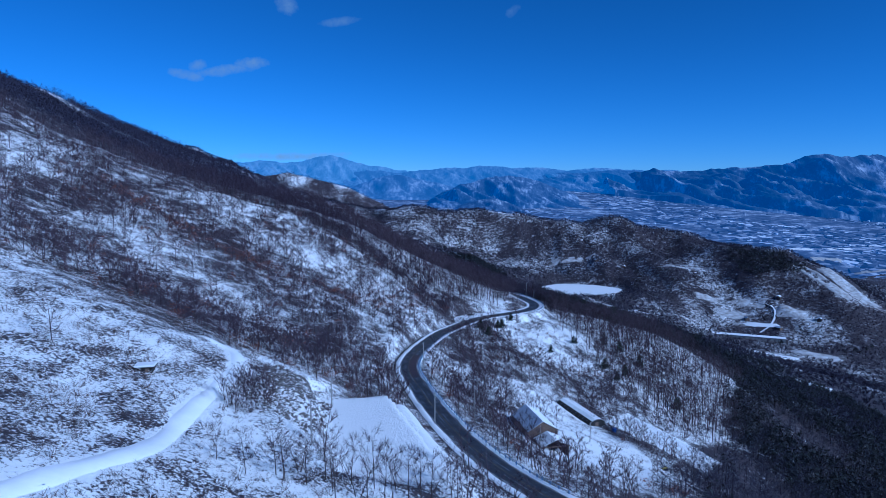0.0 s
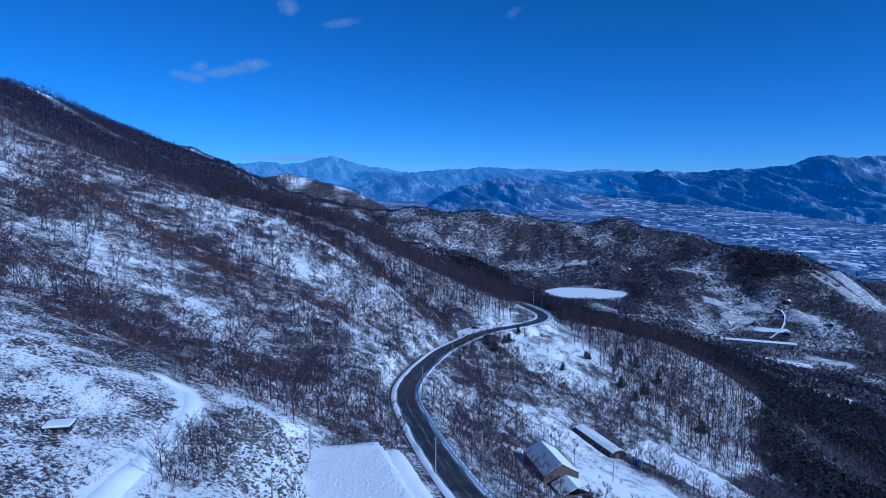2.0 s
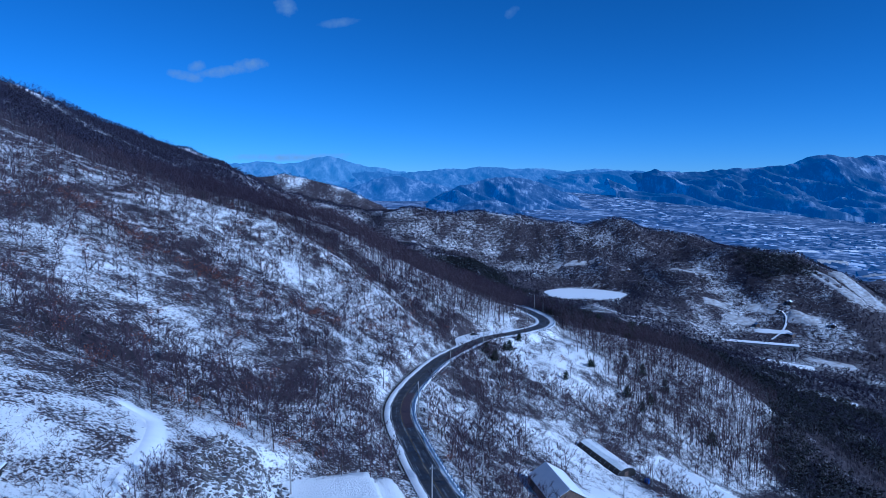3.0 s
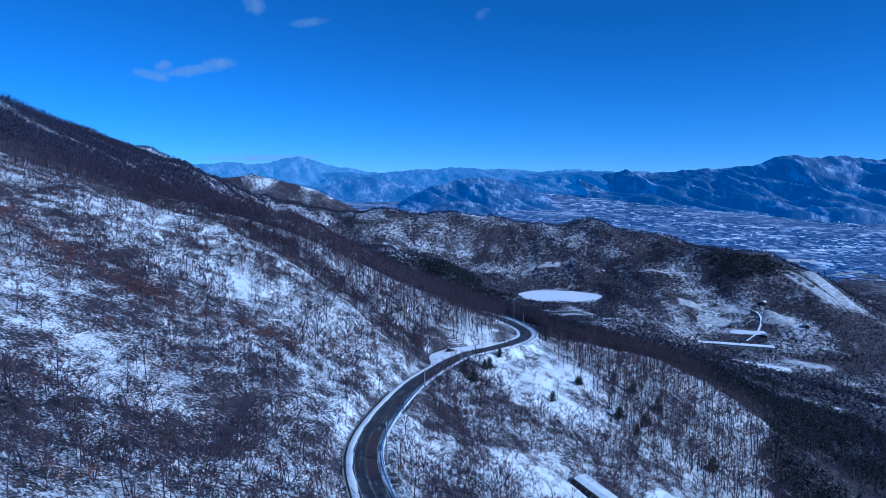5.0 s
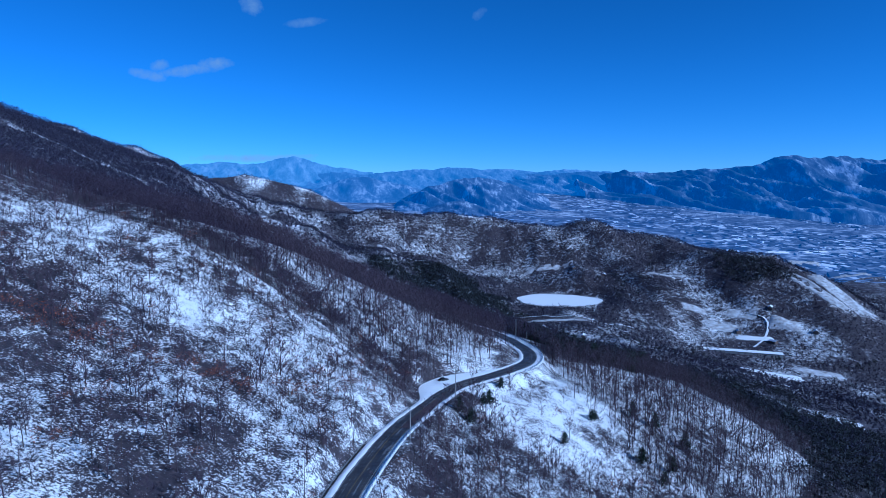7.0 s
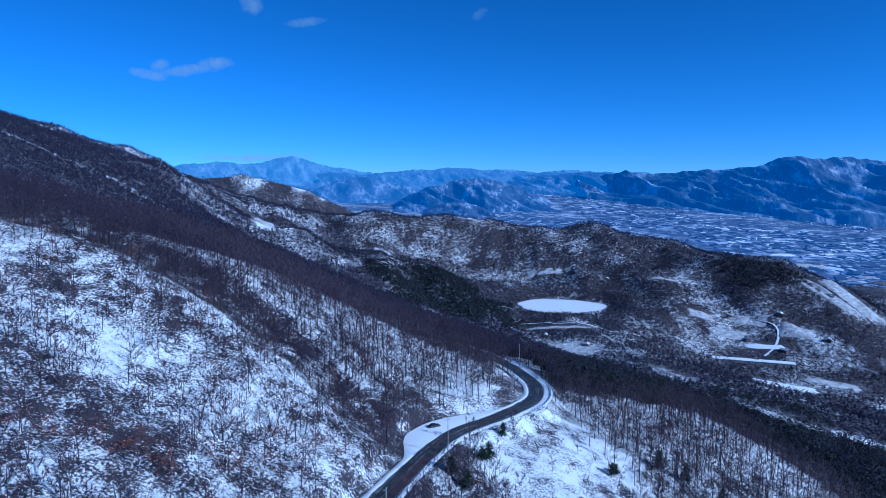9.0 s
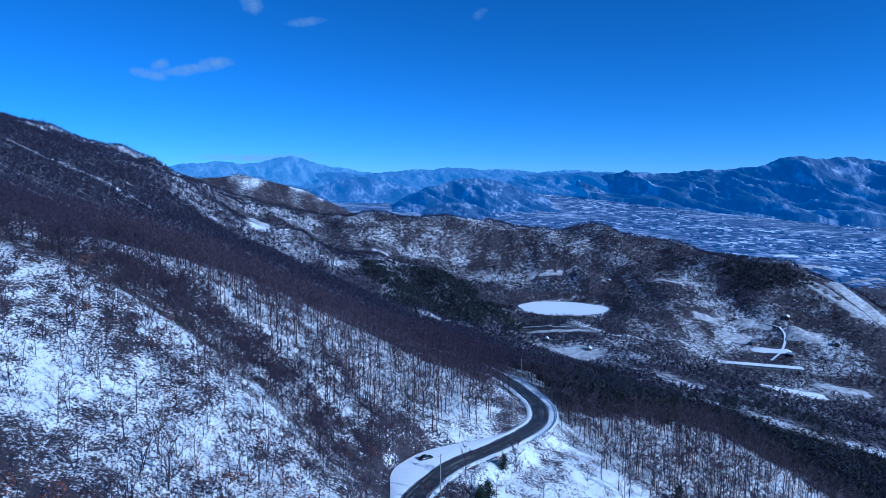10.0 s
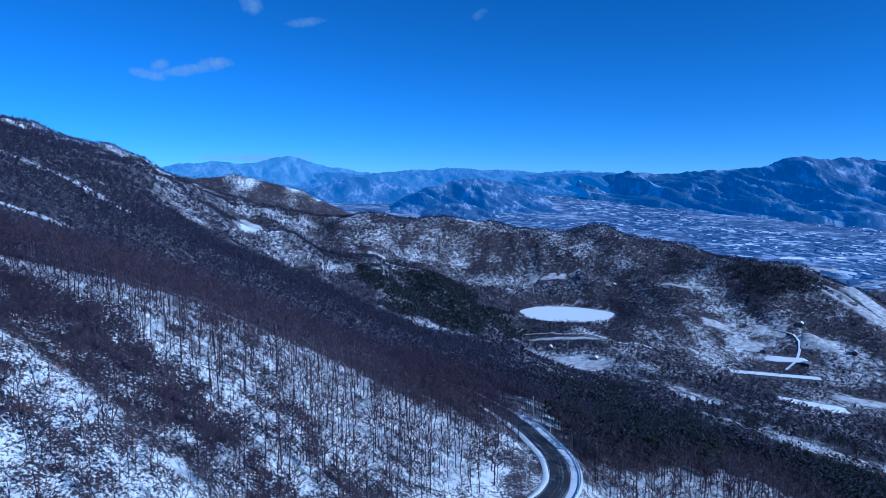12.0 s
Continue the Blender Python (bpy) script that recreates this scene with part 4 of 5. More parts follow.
shrubs = [shrub(rng, 1.0, 5, 0.02, 1.3) for _ in range(6)]
x, y = scatter(-330, 170, 60, 430, 2.45, lambda x, y: np.clip(0.5 + 0.45 * fbm(x, y, 22, 3, 33), 0.05, 1) * (1 - 0.7 * forest_cover(x, y)) * (1 - 0.7 * open_bank(x, y)))
ok = off_road(x, y, 4.6)
x, y = x[ok], y[ok]
brush = planted(shrubs, x, y, rng.uniform(0.6, 1.9, len(x)))
stuff("undergrowth", "bare brown brushwood and dry stalks in the snow", "undergrowth", [brush], [brush_mat])

# low bushes bowed under snow
def snowy_bush(r, count, white):
    """A bush one metre high: dark twigs below, snow lying on the upper ones."""
    dark = shrub(r, 1.15, count, 0.028, 1.3)
    at = np.column_stack([r.normal(size=(white, 2)) * 0.42, r.uniform(0.25, 0.75, white)])
    a = unit(np.column_stack([r.normal(size=(white, 2)), r.normal(size=white) * 0.3]))
    b = unit(np.column_stack([r.normal(size=(white, 2)), r.normal(size=white) * 0.3]))
    size_ = r.uniform(0.07, 0.17, (white, 1))
    caps = np.stack([at - a * size_, at + b * size_ * 0.9, at + a * size_], 1).reshape(-1, 3)
    return dark, (caps, np.arange(len(caps)).reshape(-1, 3))


bushes = [snowy_bush(rng, 11, 14) for _ in range(8)]


def bush_density(x, y):
    d = np.clip(0.42 + 0.55 * fbm(x, y, 15, 3, 91), 0.04, 1)
    knoll = smooth(196, 176, y + 0.1 * x) * smooth(5, -15, x)
    return d * (0.30 + 0.70 * knoll) * (1 - 0.9 * forest_cover(x, y))


x, y = scatter(-260, 150, 70, 400, 1.9, bush_density)
ok = off_road(x, y, 5.0)
x, y = x[ok], y[ok]
in_x, in_y = scatter(20, 130, 190, 300, 3.2, lambda x, y: 0.30 * ((inside(YARD, x, y) < 1) | (inside(BARNYARD, x, y) < 1)) * (along(ROAD_COARSE, x, y)[0] > 7))
x, y = np.r_[x, in_x], np.r_[y, in_y]
size = rng.uniform(0.7, 1.9, len(x))
state = rng.bit_generator.state
dark = planted([b[0] for b in bushes], x, y, size)
rng.bit_generator.state = state
white = planted([b[1] for b in bushes], x, y, size)
stuff("snowy_bushes", "low brown bushes with snow lying on their twigs", "bushes", [dark, white], [brush_mat, snow_mat])

# low tussocks and stalks on the open knoll
tussocks = [shrub(rng, 1.0, 5, 0.035, 2.0) for _ in range(6)]
x, y = scatter(-125, -18, 84, 186, 1.25, lambda x, y: np.clip(0.55 + 0.5 * fbm(x, y, 9, 3, 34), 0.05, 1) * smooth(190, 170, y + 0.1 * x))
ok = off_road(x, y, 4.6)
stuff("tussocks", "dry brown grass tussocks poking out of the snow", "grass", [planted(tussocks, x[ok], y[ok], rng.uniform(0.25, 0.7, ok.sum()))], [brush_mat])

# scrub on the bank beside the bend of the farm track, and tangled young trees below it
x, y = scatter(-52, -30, 112, 152, 1.7, lambda x, y: smooth(1.1, 0.7, np.hypot((x + 40.5 + 0.1 * (y - 130)) / 5.5, (y - 131) / 17) + 0.25 * fbm(x, y, 8, 2, 46)))
ok = along(TRACK, x, y)[0] > 2.2
bank = planted(fine_kinds, x[ok], y[ok], rng.uniform(2.2, 4.6, ok.sum()))
stuff("bank_scrub", "tangle of leafless scrub on the bank beside the track", "scrub", [bank], [haze_mat])

# scrub oaks that keep their rust-brown leaves
rust_mat = islands("dry_oak_leaves", (0.085, 0.030, 0.020), (0.25, 0.088, 0.050))
clumps = [leaf_clump(rng, 1.0, 90, 0.10) for _ in range(6)]
RUST = [(-175, 330, 0), (-157, 324, 0), (-135, 312, 0), (-118, 303, 0), (-95, 298, 0), (-70, 296, 0), (-45, 303, 0), (-28, 312, 0)]
x, y = scatter(-200, 90, 175, 400, 4.0, lambda x, y: 0.04 + 0.9 * smooth(8, 1, along(RUST, x, y)[0]) + 0.25 * smooth(22, 4, np.hypot(x + 22, y - 330)) + 0.05 * smooth(30, 6, along(HOLLOW, x, y)[0]))
ok = off_road(x, y)
oak = planted(clumps, x[ok], y[ok], rng.uniform(1.4, 3.6, ok.sum()))
stuff("scrub_oaks", "low scrub oaks with dry rust-brown leaves", "shrubs", [oak], [rust_mat])

# trees one can pick out along the road and on the slope
TREES = [bare_tree(rng, 1.0, 10, 24, 5, 0.0120, 0.22 + 0.03 * (k % 3), 0.38, 0.0024, 1 + (k % 4 == 1)) for k in range(8)]
tree_things = []
for k, (trunk, crown) in enumerate(TREES):
    base = new("bare_tree")
    base.empty_display_size = 0.1
    tagged(base, ("leafless grey-brown tree standing in the snow", "leafless forked tree standing in the snow")[k % 4 == 1], "tree", "bare trees on the slope")
    for name, (v, f), mat in (("trunk", trunk, bark_mat), ("crown", crown, twig_mat)):
        me = fast_mesh(name, v, f)
        me.materials.append(mat)
        ob = new(name, me)
        ob.parent = base
    tree_things.append(base)
NEAR_SPOTS = [(-27, 99, 9), (-24, 103, 8), (-20, 104, 10), (-16, 106, 9), (-12, 108, 10), (-8, 111, 9), (-4, 116, 8), (1, 121, 7), (-31, 96, 7), (-42, 121, 6), (-44, 124, 7), (-39, 126, 6), (-40, 148, 6), (-38, 152, 7), (-91, 182, 9), (-93, 184, 8), (-64, 166, 6), (-88, 186, 8), (-43, 130, 6), (-41, 134, 6), (-40, 138, 5), (-43, 137, 5), (-38, 131, 5), (-22, 99, 9), (-18, 100, 10), (-14, 102, 9), (-10, 105, 10), (-6, 108, 10), (-2, 113, 9), (-25, 97, 8), (-17, 97, 9), (-12, 99, 9), (-8, 102, 9), (-3, 107, 9), (2, 112, 9), (5, 117, 8), (-36, 97, 6)]
x, y = scatter(-75, 90, 165, 405, 9.0, lambda x, y: 0.75 * (1 - 0.8 * open_bank(x, y)))
ok = off_road(x, y, 7.5)
x, y = x[ok], y[ok]
keep = np.argsort(np.hypot(x - 5, y - 270))[:272]
x, y = np.r_[[p[0] for p in NEAR_SPOTS], x[keep]], np.r_[[p[1] for p in NEAR_SPOTS], y[keep]]
tall = np.r_[[p[2] for p in NEAR_SPOTS], rng.uniform(6.0, 11.5, len(keep))]
keep = np.arange(len(x))
for n, k in enumerate(keep):
    h = tall[k]
    m = Matrix.LocRotScale((x[k], y[k], ground_at(x[k], y[k])), Euler((0, 0, rng.uniform(0, 6.28))), None)
    base = tree_things[n % len(tree_things)]
    if n < len(tree_things):
        base.matrix_world = m
        base.scale = (h, h, h * rng.uniform(0.9, 1.1))
    else:
        other = copy_thing(base, m)
        other.scale = (h, h, h * rng.uniform(0.9, 1.1))

# evergreens
needle_mat = islands("pine_needles", (0.005, 0.011, 0.008), (0.022, 0.038, 0.021))
PINES = [conifer(rng, 1.0, 11, 7, 0.34 + 0.06 * (k % 2)) for k in range(3)]
SPOTS = [(31.6, 359, 4.6), (34, 361, 5.4), (41, 378, 4.6), (20.8, 343, 5.6), (25.0, 340, 5.0), (100, 386, 6.5), (109, 383, 7), (119, 375, 7), (78, 372, 4.5), (80, 374, 3.6), (92, 352, 6), (104, 352, 6.5), (96, 340, 5), (128, 335, 7), (60, 345, 4.5)]
for k in range(34):
    a, d = rng.uniform(0, 6.28), math.sqrt(rng.random())
    SPOTS.append((112 + 34 * d * math.cos(a), 492 + 42 * d * math.sin(a), rng.uniform(7, 11)))
pine_things = []
for n, (px, py, h) in enumerate(SPOTS):
    m = pose(px, py, ground_at(px, py), 0, 0, rng.uniform(0, 360))
    if n < 3:
        base = new("pine_tree")
        tagged(base, "dark green pine tree standing in the snow", "tree", "pines")
        for name, (v, f), mat in (("trunk", PINES[n][0], bark_mat), ("crown", PINES[n][1], needle_mat)):
            me = fast_mesh(name, v, f)
            me.materials.append(mat)
            ob = new(name, me)
            ob.parent = base
        base.matrix_world = m
        base.scale = (1.35 * h, 1.35 * h, 1.1 * h)
        pine_things.append(base)
    else:
        copy_thing(pine_things[n % 3], m).scale = (1.35 * h, 1.35 * h, 1.1 * h)

# pine woods in the shade above the pond's valley
far_needle_mat = islands("far_needles", (0.004, 0.006, 0.010), (0.011, 0.016, 0.018))
pine_tufts = [joined([slivers(np.zeros((1, 3)), np.array([[0, 0, 0.9]]), 0.02, rng), leaf_clump(rng, 0.5, 22, 0.17)]) for _ in range(5)]
x, y = scatter(-80, 260, 1080, 1560, 7.0, lambda x, y: smooth(1.0, 0.75, np.hypot((x - 70) / 130, (y - 1320) / 210) + 0.3 * fbm(x, y, 70, 2, 12)))
x, y = x[off_fields(x, y)], y[off_fields(x, y)]
dark = planted(pine_tufts, x, y, rng.uniform(9, 14, len(x)))
x, y = scatter(610, 850, 1330, 1540, 7.5, lambda x, y: smooth(1.0, 0.75, np.hypot((x - 733) / 75, (y - 1432) / 78) + 0.3 * fbm(x, y, 40, 2, 12)))
knob = planted(pine_tufts, x, y, rng.uniform(8, 13, len(x)))
x, y = scatter(-700, 1000, 1000, 2000, 22, lambda x, y: 0.35 * (fbm(x, y, 120, 2, 14) > 0.1))
x, y = x[off_fields(x, y)], y[off_fields(x, y)]
dark2 = planted(pine_tufts, x, y, rng.uniform(8, 13, len(x)))
stuff("pine_woods", "dark evergreen pine woods across the valley", "woods", [dark, knob, dark2], [far_needle_mat] * 3)

# pines among the woods below the road
mixed = [joined([slivers(np.zeros((1, 3)), np.array([[0, 0, 0.95]]), 0.014, rng), leaf_clump(rng, 0.42, 58, 0.07)]) for _ in range(6)]
for k, (v, f) in enumerate(mixed):
    v[3:, 2] = 0.25 + v[3:, 2] * 1.1
x, y = scatter(62, 420, 60, 900, 5.0, lambda x, y: forest_cover(x, y) * smooth(900, 600, y) * (x < 0.78 * y + 60) * smooth(0.0, 0.25, fbm(x, y, 45, 3, 19) + 0.14 + 0.3 * smooth(140, 200, x)))
ok = off_road(x, y, 10) & (inside(YARD, x, y) > 1.05) & off_fields(x, y)
stuff("mixed_pines", "dark pines mixed into the woods below the road", "woods", [planted(mixed, x[ok], y[ok], rng.uniform(8, 13, ok.sum()))], [far_needle_mat])

# ---- building blocks ----
def part(name, bm, mat, parent=None, label=""):
    """Links a bmesh as one mesh object, under a thing or a part."""
    me = bpy.data.meshes.new(name)
    bm.normal_update()
    bm.to_mesh(me)
    bm.free()
    me.materials.append(mat)
    ob = new(name, me)
    ob.parent = parent
    return tagged(ob, label)


def array_part(name, verts, faces, mat, parent=None, label=""):
    me = fast_mesh(name, verts, faces)
    me.materials.append(mat)
    ob = new(name, me)
    ob.parent = parent
    return tagged(ob, label)


def thing(name, m, label, category, group=""):
    ob = new(name)
    ob.empty_display_size = 0.3
    ob.matrix_world = m
    return tagged(ob, label, category, group)


def box(bm, sx, sy, sz, x=0, y=0, z=0, bevel=0.0, turn=0.0):
    """Adds a box of that size with its middle at x, y, z."""
    made = bmesh.ops.create_cube(bm, size=1.0, matrix=pose(x, y, z, 0, 0, turn) @ Matrix.Diagonal((sx, sy, sz, 1)))
    if bevel:
        edges = list({e for v in made["verts"] for e in v.link_edges})
        bmesh.ops.bevel(bm, geom=edges, offset=bevel, segments=2, affect="EDGES")
    return bm


def rod(bm, r0, r1, length, m=Matrix(), sides=10):
    """Adds a tapered rod that stands on the origin of m."""
    bmesh.ops.create_cone(bm, cap_ends=True, segments=sides, radius1=r0, radius2=r1, depth=length, matrix=m @ pose(0, 0, length / 2))
    return bm


def prism(bm, outline, x0, x1):
    """Adds the outline (y, z) drawn out from x0 to x1."""
    ends = [[bm.verts.new((x, y, z)) for y, z in outline] for x in (x0, x1)]
    n = len(outline)
    for k in range(n):
        bm.faces.new((ends[0][k], ends[1][k], ends[1][(k + 1) % n], ends[0][(k + 1) % n]))
    bm.faces.new(ends[0])
    bm.faces.new(ends[1][::-1])
    bmesh.ops.recalc_face_normals(bm, faces=bm.faces[:])
    return bm


concrete_mat = plain("weathered_concrete", (0.24, 0.24, 0.24), (0.36, 0.35, 0.34), 1.5, 0.9)
steel_mat = plain("galvanised_steel", (0.42, 0.45, 0.48), (0.60, 0.62, 0.64), 3.0, 0.45, 0.8, 0.1, 0.005)
blue_steel_mat = plain("blue_painted_steel", (0.10, 0.18, 0.36), (0.20, 0.30, 0.50), 3.0, 0.5, 0.2)
dark_mat = plain("near_black", (0.010, 0.010, 0.012), (0.022, 0.020, 0.022), 2.0, 0.9)
plank_mat = plain("weathered_planks", (0.07, 0.05, 0.04), (0.15, 0.11, 0.085), 1.2, 0.85)
film_mat = plain("milky_film", (0.55, 0.58, 0.62), (0.74, 0.77, 0.80), 0.5, 0.35, 0, 0.3, 0.05)
paint_black_mat = plain("black_car_paint", (0.008, 0.008, 0.010), (0.014, 0.014, 0.016), 2.0, 0.18, 0.0, 0.0)
paint_black_mat.node_tree.nodes["Principled BSDF"].inputs["Coat Weight"].default_value = 0.6
glass_mat = plain("dark_glass", (0.010, 0.012, 0.014), (0.016, 0.018, 0.020), 1.0, 0.05, 0.0, 0.0)
rubber_mat = plain("tyre_rubber", (0.012, 0.012, 0.012), (0.022, 0.022, 0.022), 20.0, 0.85)
red_lamp_mat = plain("red_lens", (0.25, 0.01, 0.01), (0.32, 0.02, 0.02), 8.0, 0.2)
clear_lamp_mat = plain("clear_lens", (0.5, 0.5, 0.5), (0.6, 0.6, 0.6), 8.0, 0.15)
blue_mat = plain("blue_plastic", (0.015, 0.05, 0.24), (0.03, 0.08, 0.34), 3.0, 0.5)
yellow_mat = plain("yellow_paint", (0.55, 0.42, 0.02), (0.68, 0.54, 0.05), 3.0, 0.5)
stone_mat = plain("rubble_stone", (0.05, 0.046, 0.046), (0.20, 0.19, 0.19), 1.0, 0.9, 0, 0.6, 0.05)
line_yellow_mat = plain("worn_yellow_line", (0.09, 0.07, 0.04), (0.26, 0.19, 0.06), 2.5, 0.7)
line_white_mat = plain("worn_white_line", (0.25, 0.25, 0.26), (0.58, 0.58, 0.60), 2.5, 0.7)
red_road_mat = plain("red_surfacing", (0.042, 0.028, 0.031), (0.070, 0.045, 0.046), 0.7, 0.6)

# ---- along the road ----
def stretch(y0, y1):
    pick = (ROAD_LINE[:, 1] >= y0) & (ROAD_LINE[:, 1] <= y1)
    return ROAD_LINE[pick]


for name, off, mat, label in (("centre_line", 0.0, line_yellow_mat, "worn yellow centre line on the asphalt"), ("edge_line", 3.05, line_white_mat, "worn white edge line on the asphalt"), ("edge_line", -3.05, line_white_mat, "worn white edge line on the asphalt")):
    ob = new(name, ribbon(name, ROAD_LINE, off + 0.07, off - 0.07, 0.012, mat, 1))
    tagged(ob, label, "road marking", kind="structure")
for y0, y1 in ((226, 262), (316, 352)):
    tagged(new("red_surfacing", ribbon("red_surfacing", stretch(y0, y1), -0.15, -2.9, 0.006, red_road_mat, 3)), "faded red anti-skid surfacing on the road", "road", kind="structure")

wob = 0.25 * fbm(ROAD_LINE[:, 0], ROAD_LINE[:, 1], 6, 3, 5)
verge_left = lay_by(ROAD_LINE[:, 1])
tagged(new("snow_verge", ribbon("snow_verge", ROAD_LINE, verge_left, 3.35 + wob, [-0.10, 0.06, 0.12, 0.16, 0.02], snow_mat, 4)), "smooth ploughed snow along the road and lay-by", "snow", kind="structure")
wide = 4.9 + 1.9 * smooth(400, 415, ROAD_LINE[:, 1]) * smooth(486, 476, ROAD_LINE[:, 1])
tagged(new("snow_verge", ribbon("snow_verge", ROAD_LINE, -3.35 - wob, -wide, [0.02, 0.15, 0.12, 0.05, -0.12], snow_mat, 4)), "snow-covered shoulder between road and guardrail", "snow", kind="structure")
for y0, y1 in ((196, 300),):
    line = stretch(y0, y1)
    # flat ribbon without depth; the drain's inner shade is only its colour
    tagged(new("drain", ribbon("drain", line, 5.75, 5.35, [-0.02, -0.02], dark_mat, 1)), "roadside drain as a flat strip, dark like its shaded inside", "drain", kind="structure")
    tagged(new("kerb", ribbon("kerb", line, 6.15, 5.75, [0.10, 0.16], concrete_mat, 1)), "concrete kerb of the roadside drain", "kerb", kind="structure")


def guardrail(y0, y1, off, gap, label):
    """Steel posts with a corrugated rail along the road."""
    line = stretch(y0, y1)
    side = np.gradient(line[:, :2], axis=0)
    side /= np.linalg.norm(side, axis=1)[:, None]
    out = np.stack([-side[:, 1], side[:, 0]], 1)
    off = np.broadcast_to(off, len(line))
    at = np.column_stack([line[:, :2] + out * off[:, None], line[:, 2] - 0.1])
    base = thing("guardrail", pose(*at[0]), label, "guardrail", "guardrails of the road")
    inv = np.array(at[0])
    profile = [(-0.02, 0.46), (0.05, 0.50), (0.05, 0.56), (-0.01, 0.61), (0.05, 0.66), (0.05, 0.72), (-0.02, 0.76), (-0.05, 0.76), (-0.05, 0.46)]
    verts = np.stack([np.column_stack([at[:, :2] + out * u, at[:, 2] + v]) for u, v in profile], 1).reshape(-1, 3) - inv
    array_part("rail", verts, grid_faces(len(at), len(profile)), steel_mat, base, "corrugated steel rail")
    bm = box(bmesh.new(), 0.24, 0.24, 1.15, 0, 0, 0.44, 0.02)
    me = bpy.data.meshes.new("post")
    bm.to_mesh(me)
    bm.free()
    me.materials.append(blue_steel_mat)
    s = np.r_[0, np.cumsum(np.linalg.norm(np.diff(at[:, :2], axis=0), axis=1))]
    for d in np.arange(0, s[-1], gap):
        k = int(np.searchsorted(s, d))
        post = new("post", me)
        post.parent = base
        post.location = Vector(at[k] - inv - np.array([*(out[k] * -0.12), 0]))
        post.rotation_euler[2] = math.atan2(side[k][1], side[k][0])
    return base


guardrail(128, 318, -4.55, 2.6, "steel guardrail with blue posts above the snowy bank")
guardrail(402, 490, -6.1, 2.0, "steel guardrail round the bend of the road")


def utility_pole(x, y, height, lean, arm=True, turn=0.0):
    z = ground_at(x, y)
    base = thing("utility_pole", pose(x, y, z, lean, 0, turn), "grey concrete utility pole standing by the road in snow", "utility pole", "utility poles")
    part("pole", rod(bmesh.new(), 0.19, 0.11, height + 0.6, pose(0, 0, -0.6), 12), concrete_mat, base)
    if arm:
        cross = part("crossarm", box(bmesh.new(), 1.8, 0.09, 0.09, 0, 0.14, height - 0.5, 0.01), steel_mat, base, "steel crossarm")
        for u in (-0.8, 0.0, 0.8):
            part("insulator", rod(bmesh.new(), 0.06, 0.035, 0.28, pose(u, 0.14, height - 0.45), 8), line_white_mat, cross, "white insulator")
    return base


for x, y, h, lean, arm, turn in ((-29.3, 162.5, 8.5, 0.5, True, 20), (-25.5, 119, 8.5, -0.6, True, 10), (-2.2, 177, 9.5, 0.3, True, 70), (10.4, 199, 10.5, 0, True, 75), (29.5, 184, 9.0, 0.4, False, 0),
                                 (-7.4, 238, 11, -0.3, True, 85), (3.4, 303, 11, 0.2, True, 65), (20.4, 354.5, 11.5, 0, True, 40), (49.6, 413.5, 10.5, 0.3, True, 60), (62.0, 468, 11.5, 0, True, 100),
                                 (66.5, 459, 6.5, 0, False, 0), (37.5, 497, 11.5, 0.2, True, 120), (24.2, 529, 12, 0, True, 120), (56, 231.5, 8, 0.5, False, 0), (75.2, 262.3, 8, 0, False, 0)):
    utility_pole(x, y, h, lean, arm, turn)


